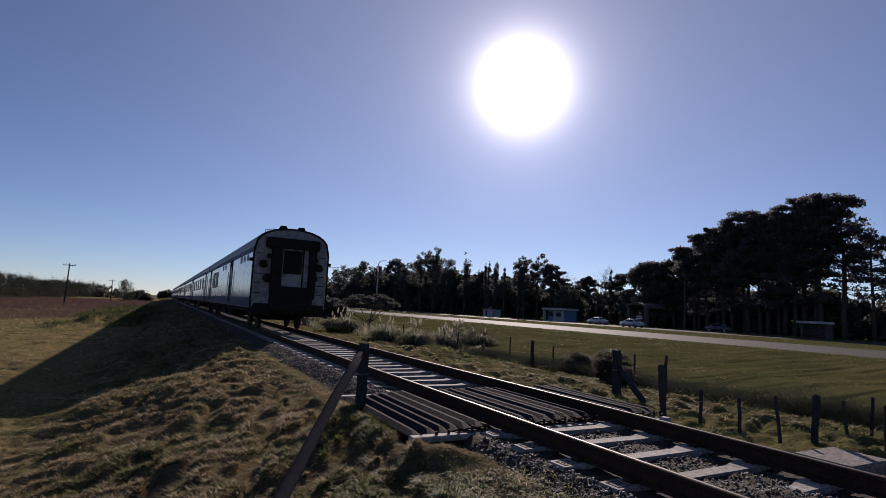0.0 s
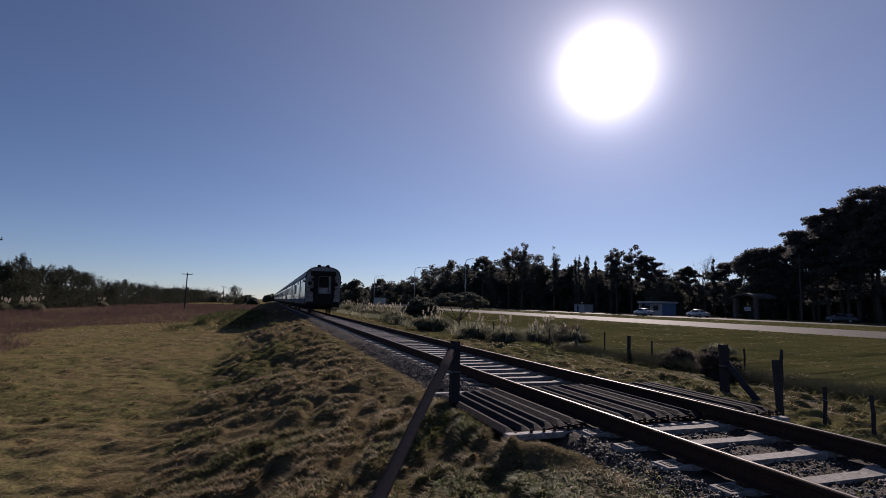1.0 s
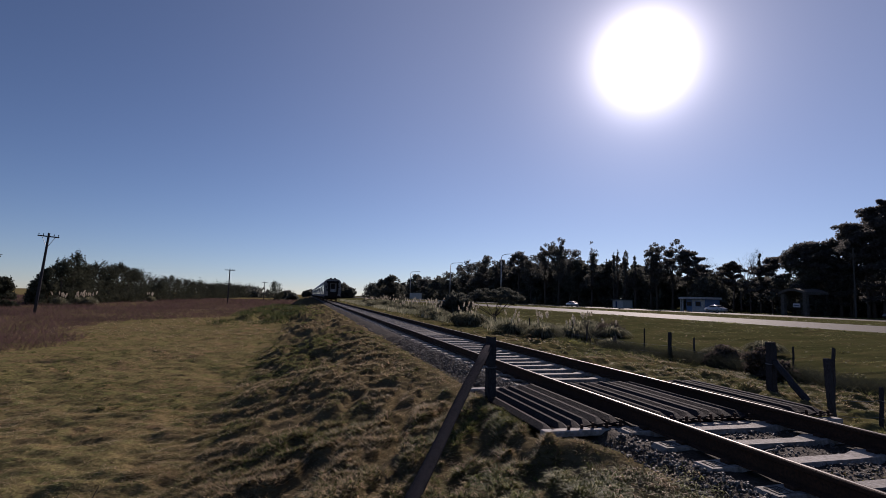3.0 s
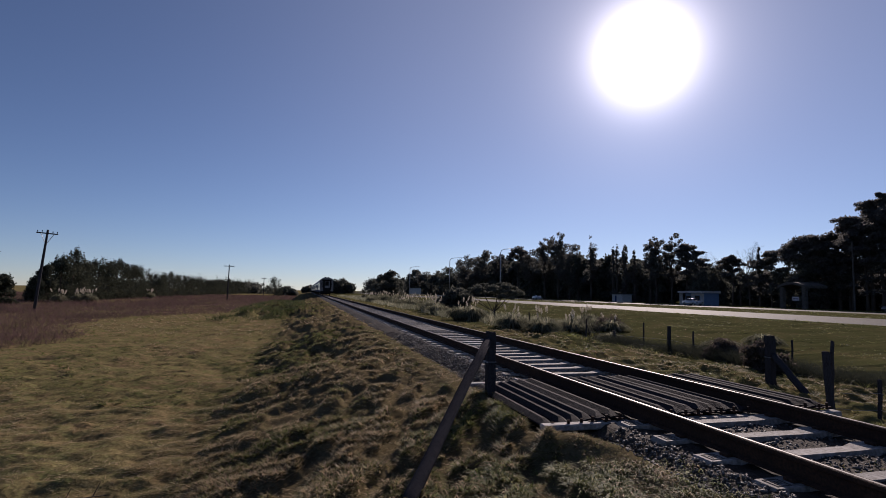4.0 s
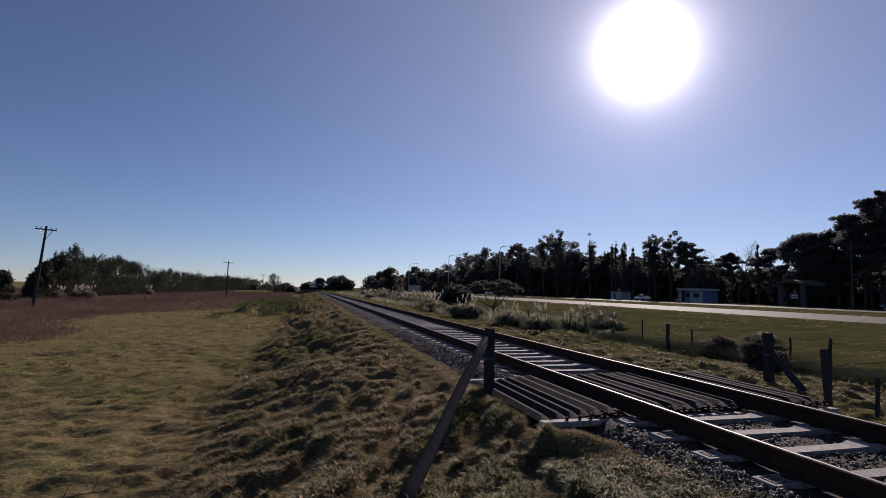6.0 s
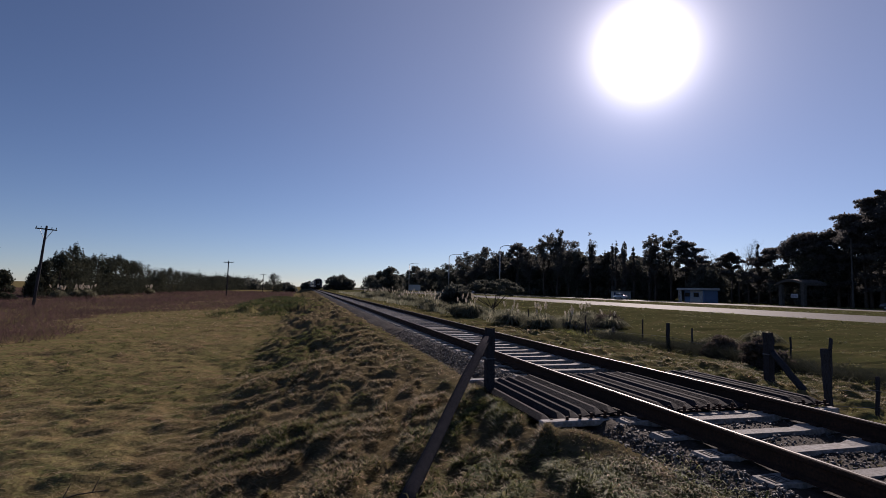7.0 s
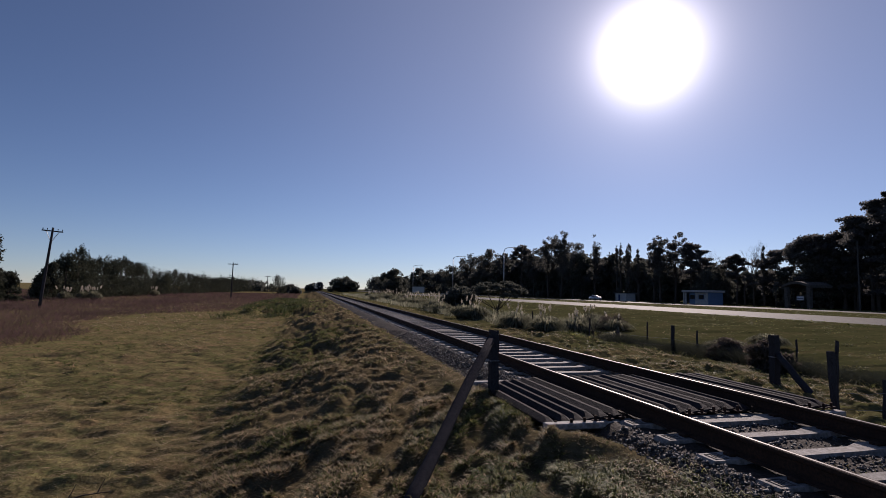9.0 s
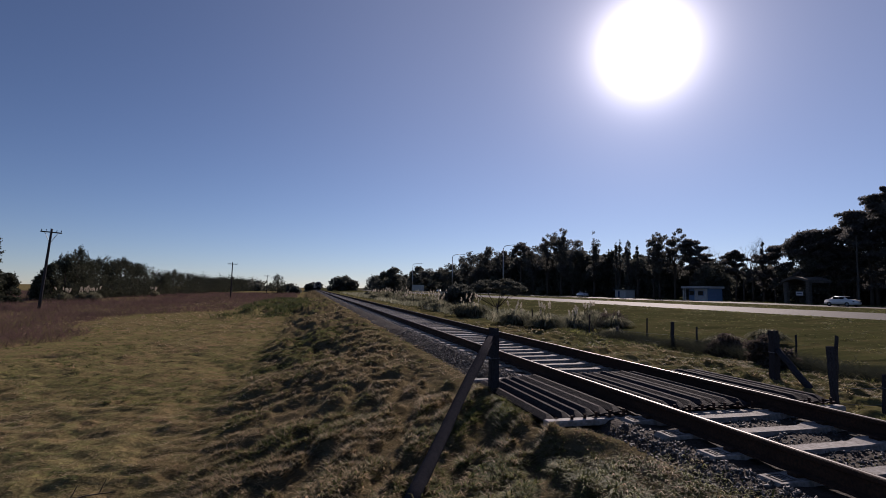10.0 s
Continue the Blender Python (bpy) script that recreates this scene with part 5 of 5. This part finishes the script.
for i, (x, y, h, w) in enumerate(((12.15, 13.4, 1.0, 1.0), (12.75, 13.5, 0.95, 0.9), (11.75, 13.3, 0.7, 0.7), (11.3, 11.2, 1.05, 0.85), (11.7, 10.9, 0.7, 0.7), (14.9, 24.0, 1.0, 1.5))):
    make_tree("ditch_shrub", x, y, h, w, "brush", 850 + i, "small fuzzy grey-brown shrub by the ditch", "", 9000)
make_bare_tree(11.3, 19.6, 1.9, 871)
make_bare_tree(11.9, 20.2, 1.5, 873)
for i, (x, y, k) in enumerate(((-34.5, 88, 9), (-33.2, 91, 14), (-31.5, 90.5, 6), (-33.4, 130, 7))):
    make_pampas(x, y, 1.1, 1.55, k, 880 + i, full=2.0)


def make_twig(x, y):
    bm = bmesh.new()
    z = gz(x, y) + 0.03
    rnd = random.Random(4)
    p = Vector((x - 0.3, y - 0.1, z))
    for k in range(6):
        q = p + Vector((0.13, rnd.uniform(-0.03, 0.06), rnd.uniform(-0.01, 0.03)))
        tube(bm, p, q, 0.012 - 0.0012 * k, 0.011 - 0.0012 * k, 6)
        if k in (2, 4):
            tube(bm, q, q + Vector((0.04, 0.1, 0.13)), 0.007, 0.003, 5)
        p = q
    tagged(part("fallen_twig", bm, BARK), "dry forked twig lying in the mown grass", "twig")


make_twig(-2.6, 7.0)

# ---- buildings across the highway ----
def make_kiosk():
    k = thing("roadside_kiosk", pose(79.3, 91.9, gz(79, 93)) @ Matrix.Scale(1.3, 4), "small flat-roofed kiosk with pale blue walls", "kiosk")
    part("wall", solid(0, 2.6, 0, 4.4, -0.2, 1.95), PALE_BLUE, k)
    part("wall", solid(-0.1, 0.0, 0.2, 3.0, 0.0, 1.9), RENDERED, k, "pale front panel")
    part("roof", solid(-0.9, 2.8, -0.3, 5.2, 1.95, 2.28, 0.03), RENDERED, k, "thick pale flat roof slab")
    for y in (4.55, 5.0):
        part("post", solid(-0.6, -0.45, y, y + 0.15, -0.2, 1.95), RENDERED, k)
    for y in (0.9, 2.9):
        w = part("window", solid(-0.13, 0.02, y, y + 1.3, 0.8, 1.6, 0.01), PALE_BLUE, k)
        part("pane", solid(-0.15, -0.12, y + 0.1, y + 1.2, 0.88, 1.52), GLASS, w)


def make_canopy():
    c = thing("arched_canopy", pose(81.2, 71.0, gz(81, 72)) @ Matrix.Scale(1.3, 4), "pale arched entrance canopy under the pines", "canopy")
    for y in (0, 3.3):
        part("column", solid(0, 0.5, y, y + 0.5, -0.2, 2.9, 0.03), DIM_CONCRETE, c)
    arch = [(-0.2 + 0.42 * i, 2.75 + 0.5 * math.sin(math.pi * i / 10)) for i in range(11)]
    bm = bmesh.new()
    rows = [[bm.verts.new((x, y, z + dz)) for x, dz in ((-0.2, 0), (-0.2, 0.32), (3.5, 0.32), (3.5, 0))] for y, z in arch]
    for p, q in zip(rows, rows[1:]):
        for i in range(4):
            bm.faces.new((p[i], p[(i + 1) % 4], q[(i + 1) % 4], q[i]))
    bm.faces.new(rows[0][::-1])
    bm.faces.new(rows[-1])
    bmesh.ops.recalc_face_normals(bm, faces=bm.faces)
    part("roof", bm, DIM_CONCRETE, c)
    s = part("sign_board", solid(-0.25, -0.2, 0.7, 1.7, 1.1, 1.6, 0.01), WHITE, c, "white notice board")
    part("writing", solid(-0.26, -0.25, 0.8, 1.6, 1.3, 1.4), BLUE, s)


def make_shelter():
    s = thing("bus_shelter", pose(80.0, 39.6, gz(80, 40)) @ Matrix.Scale(1.3, 4), "low pale bus shelter with a flat roof", "bus shelter")
    part("roof", solid(-0.3, 1.3, -0.1, 2.9, 1.55, 1.8, 0.03), RENDERED, s)
    part("back_wall", solid(1.05, 1.2, 0, 2.8, -0.2, 1.55), DIM_CONCRETE, s)
    for y in (0.05, 2.5):
        part("side_wall", solid(0.2, 1.05, y, y + 0.25, -0.2, 1.55), DIM_CONCRETE, s)
    part("bench", solid(0.6, 1.0, 0.4, 2.4, 0.25, 0.35, 0.01), TIMBER, s)


def make_small_hut(x, y, w, h):
    b = thing("pale_hut", pose(x, y, gz(x, y)), "small pale hut below the trees", "hut")
    part("wall", solid(0, 3, 0, w, -0.2, h), RENDERED, b)
    part("roof", solid(-0.3, 3.3, -0.3, w + 0.3, h, h + 0.18, 0.02), ROOF, b)
    d = part("door", solid(-0.05, 0.02, w * 0.55, w * 0.55 + 0.8, 0, h - 0.3, 0.01), BLUE, b)
    part("handle", solid(-0.08, -0.05, w * 0.55 + 0.65, w * 0.55 + 0.7, 0.7, 0.85), GALV, d)


make_kiosk()
make_canopy()
make_shelter()
make_small_hut(86, 131.5, 5.2, 2.2)
sign = thing("road_sign", pose(26, 128, gz(26, 128)), "square road sign on two posts seen from behind", "road sign")
part("panel", solid(-1.5, 1.5, -0.03, 0.03, 0.9, 2.3, 0.01), GALV, sign)
for sx in (-1.0, 1.0):
    part("post", tube(bmesh.new(), (sx, 0.06, -0.3), (sx, 0.06, 2.2), 0.05, 0.05, 8), GALV, sign)
rail_fence = thing("guard_rail", pose(28.2, 92, gz(28.2, 100)), "pale steel guard rail beside the highway", "guard rail")
part("beam", solid(-0.04, 0.04, 0, 22, 0.45, 0.75, 0.02), GALV, rail_fence)
for k in range(8):
    part("post", solid(0.05, 0.13, 0.3 + 3 * k, 0.42 + 3 * k, -0.2, 0.7), GALV, rail_fence)


# ---- cars ----
def make_car(paint, label, parked=None):
    c = thing("car", parked or pose(0, 0, 0), label, "car")
    prof = [(-2.1, 0.28), (-2.12, 0.62), (-1.95, 0.86), (-1.35, 0.95), (-0.75, 1.38), (0.55, 1.42), (1.15, 1.02), (1.9, 0.9), (2.1, 0.66), (2.12, 0.3)]
    bm = bmesh.new()
    a = [[bm.verts.new((s * (0.84 if z < 1.0 else 0.84 - 0.42 * (z - 1.0)), y, z)) for y, z in prof] for s in (-1, 1)]
    for i in range(len(prof)):
        j = (i + 1) % len(prof)
        bm.faces.new((a[0][i], a[0][j], a[1][j], a[1][i]))
    bm.faces.new(a[0][::-1])
    bm.faces.new(a[1])
    bmesh.ops.recalc_face_normals(bm, faces=bm.faces)
    bmesh.ops.bevel(bm, geom=list(bm.edges), offset=0.05, segments=2, affect="EDGES")
    body = part("body", bm, paint, c, smooth=True)
    for s in (-1, 1):
        for y0, y1 in ((-0.85, -0.1), (-0.04, 0.75)):
            m = pose(s * 0.79, 0, 1.16, 0, -s * 21, 0)
            part("side_window", solid(-0.02, 0.02, y0, y1, -0.15, 0.16, 0.01, m), GLASS, body)
        for y in (-1.3, 1.3):
            w = part("wheel", tube(bmesh.new(), (s * 0.68, y, 0.31), (s * 0.87, y, 0.31), 0.31, 0.31, 16), RUBBER, c)
            part("rim", tube(bmesh.new(), (s * 0.86, y, 0.31), (s * 0.885, y, 0.31), 0.18, 0.16, 12), GALV, w)
        part("headlight", solid(s * 0.62 - 0.14, s * 0.62 + 0.14, 2.02, 2.11, 0.6, 0.74, 0.02), GLASS, c)
        part("tail_light", solid(s * 0.66 - 0.12, s * 0.66 + 0.12, -2.14, -2.03, 0.62, 0.78, 0.02), BLACK, c)
    for y0, z0, tilt in ((0.86, 1.22, 33), (-1.06, 1.17, -36)):
        part("windscreen", solid(-0.62, 0.62, -0.3, 0.3, -0.012, 0.012, 0, pose(0, y0, z0 + 0.02, -tilt, 0, 0)), GLASS, body)
    return c

car_a = make_car(CAR_SILVER, "silver saloon car pulling away on the far carriageway")
car_b = make_car(CAR_SILVER, "silver saloon car driving along the far carriageway")
car_d = make_car(CAR_WHITE, "white saloon car driving along the far carriageway")
make_car(CAR_DARK, "dark car parked in the shade of the pines", pose(83.0, 57.5, gz(83, 57.5), 0, 0, 8))


def motions():
    steps = [0.5 * k for k in range(21)]
    for k, coach in enumerate(COACHES):
        walk(coach, [(t, pose(MID, train_y(t) + PITCH * k, 0)) for t in steps])
    slow = [(0, 60.2), (1, 60.6), (1.5, 61.1), (2.1, 62.3), (2.7, 64.4), (3.3, 67.0), (4, 70.4), (4.5, 73.2), (5, 76.2), (5.5, 79.3), (6.2, 84.0), (7, 89.5), (8, 95.2), (9, 100.4), (10, 105.6)]
    walk(car_a, [(t, pose(75.5, y * 1.293, -0.46)) for t, y in slow])
    walk(car_b, [(t, pose(71.5, 65.6 + 22.7 * t, -0.46)) for t in steps])
    walk(car_d, [(t, pose(73.3, 59.0 - 28.0 * (10 - t), -0.46)) for t in steps])


motions()
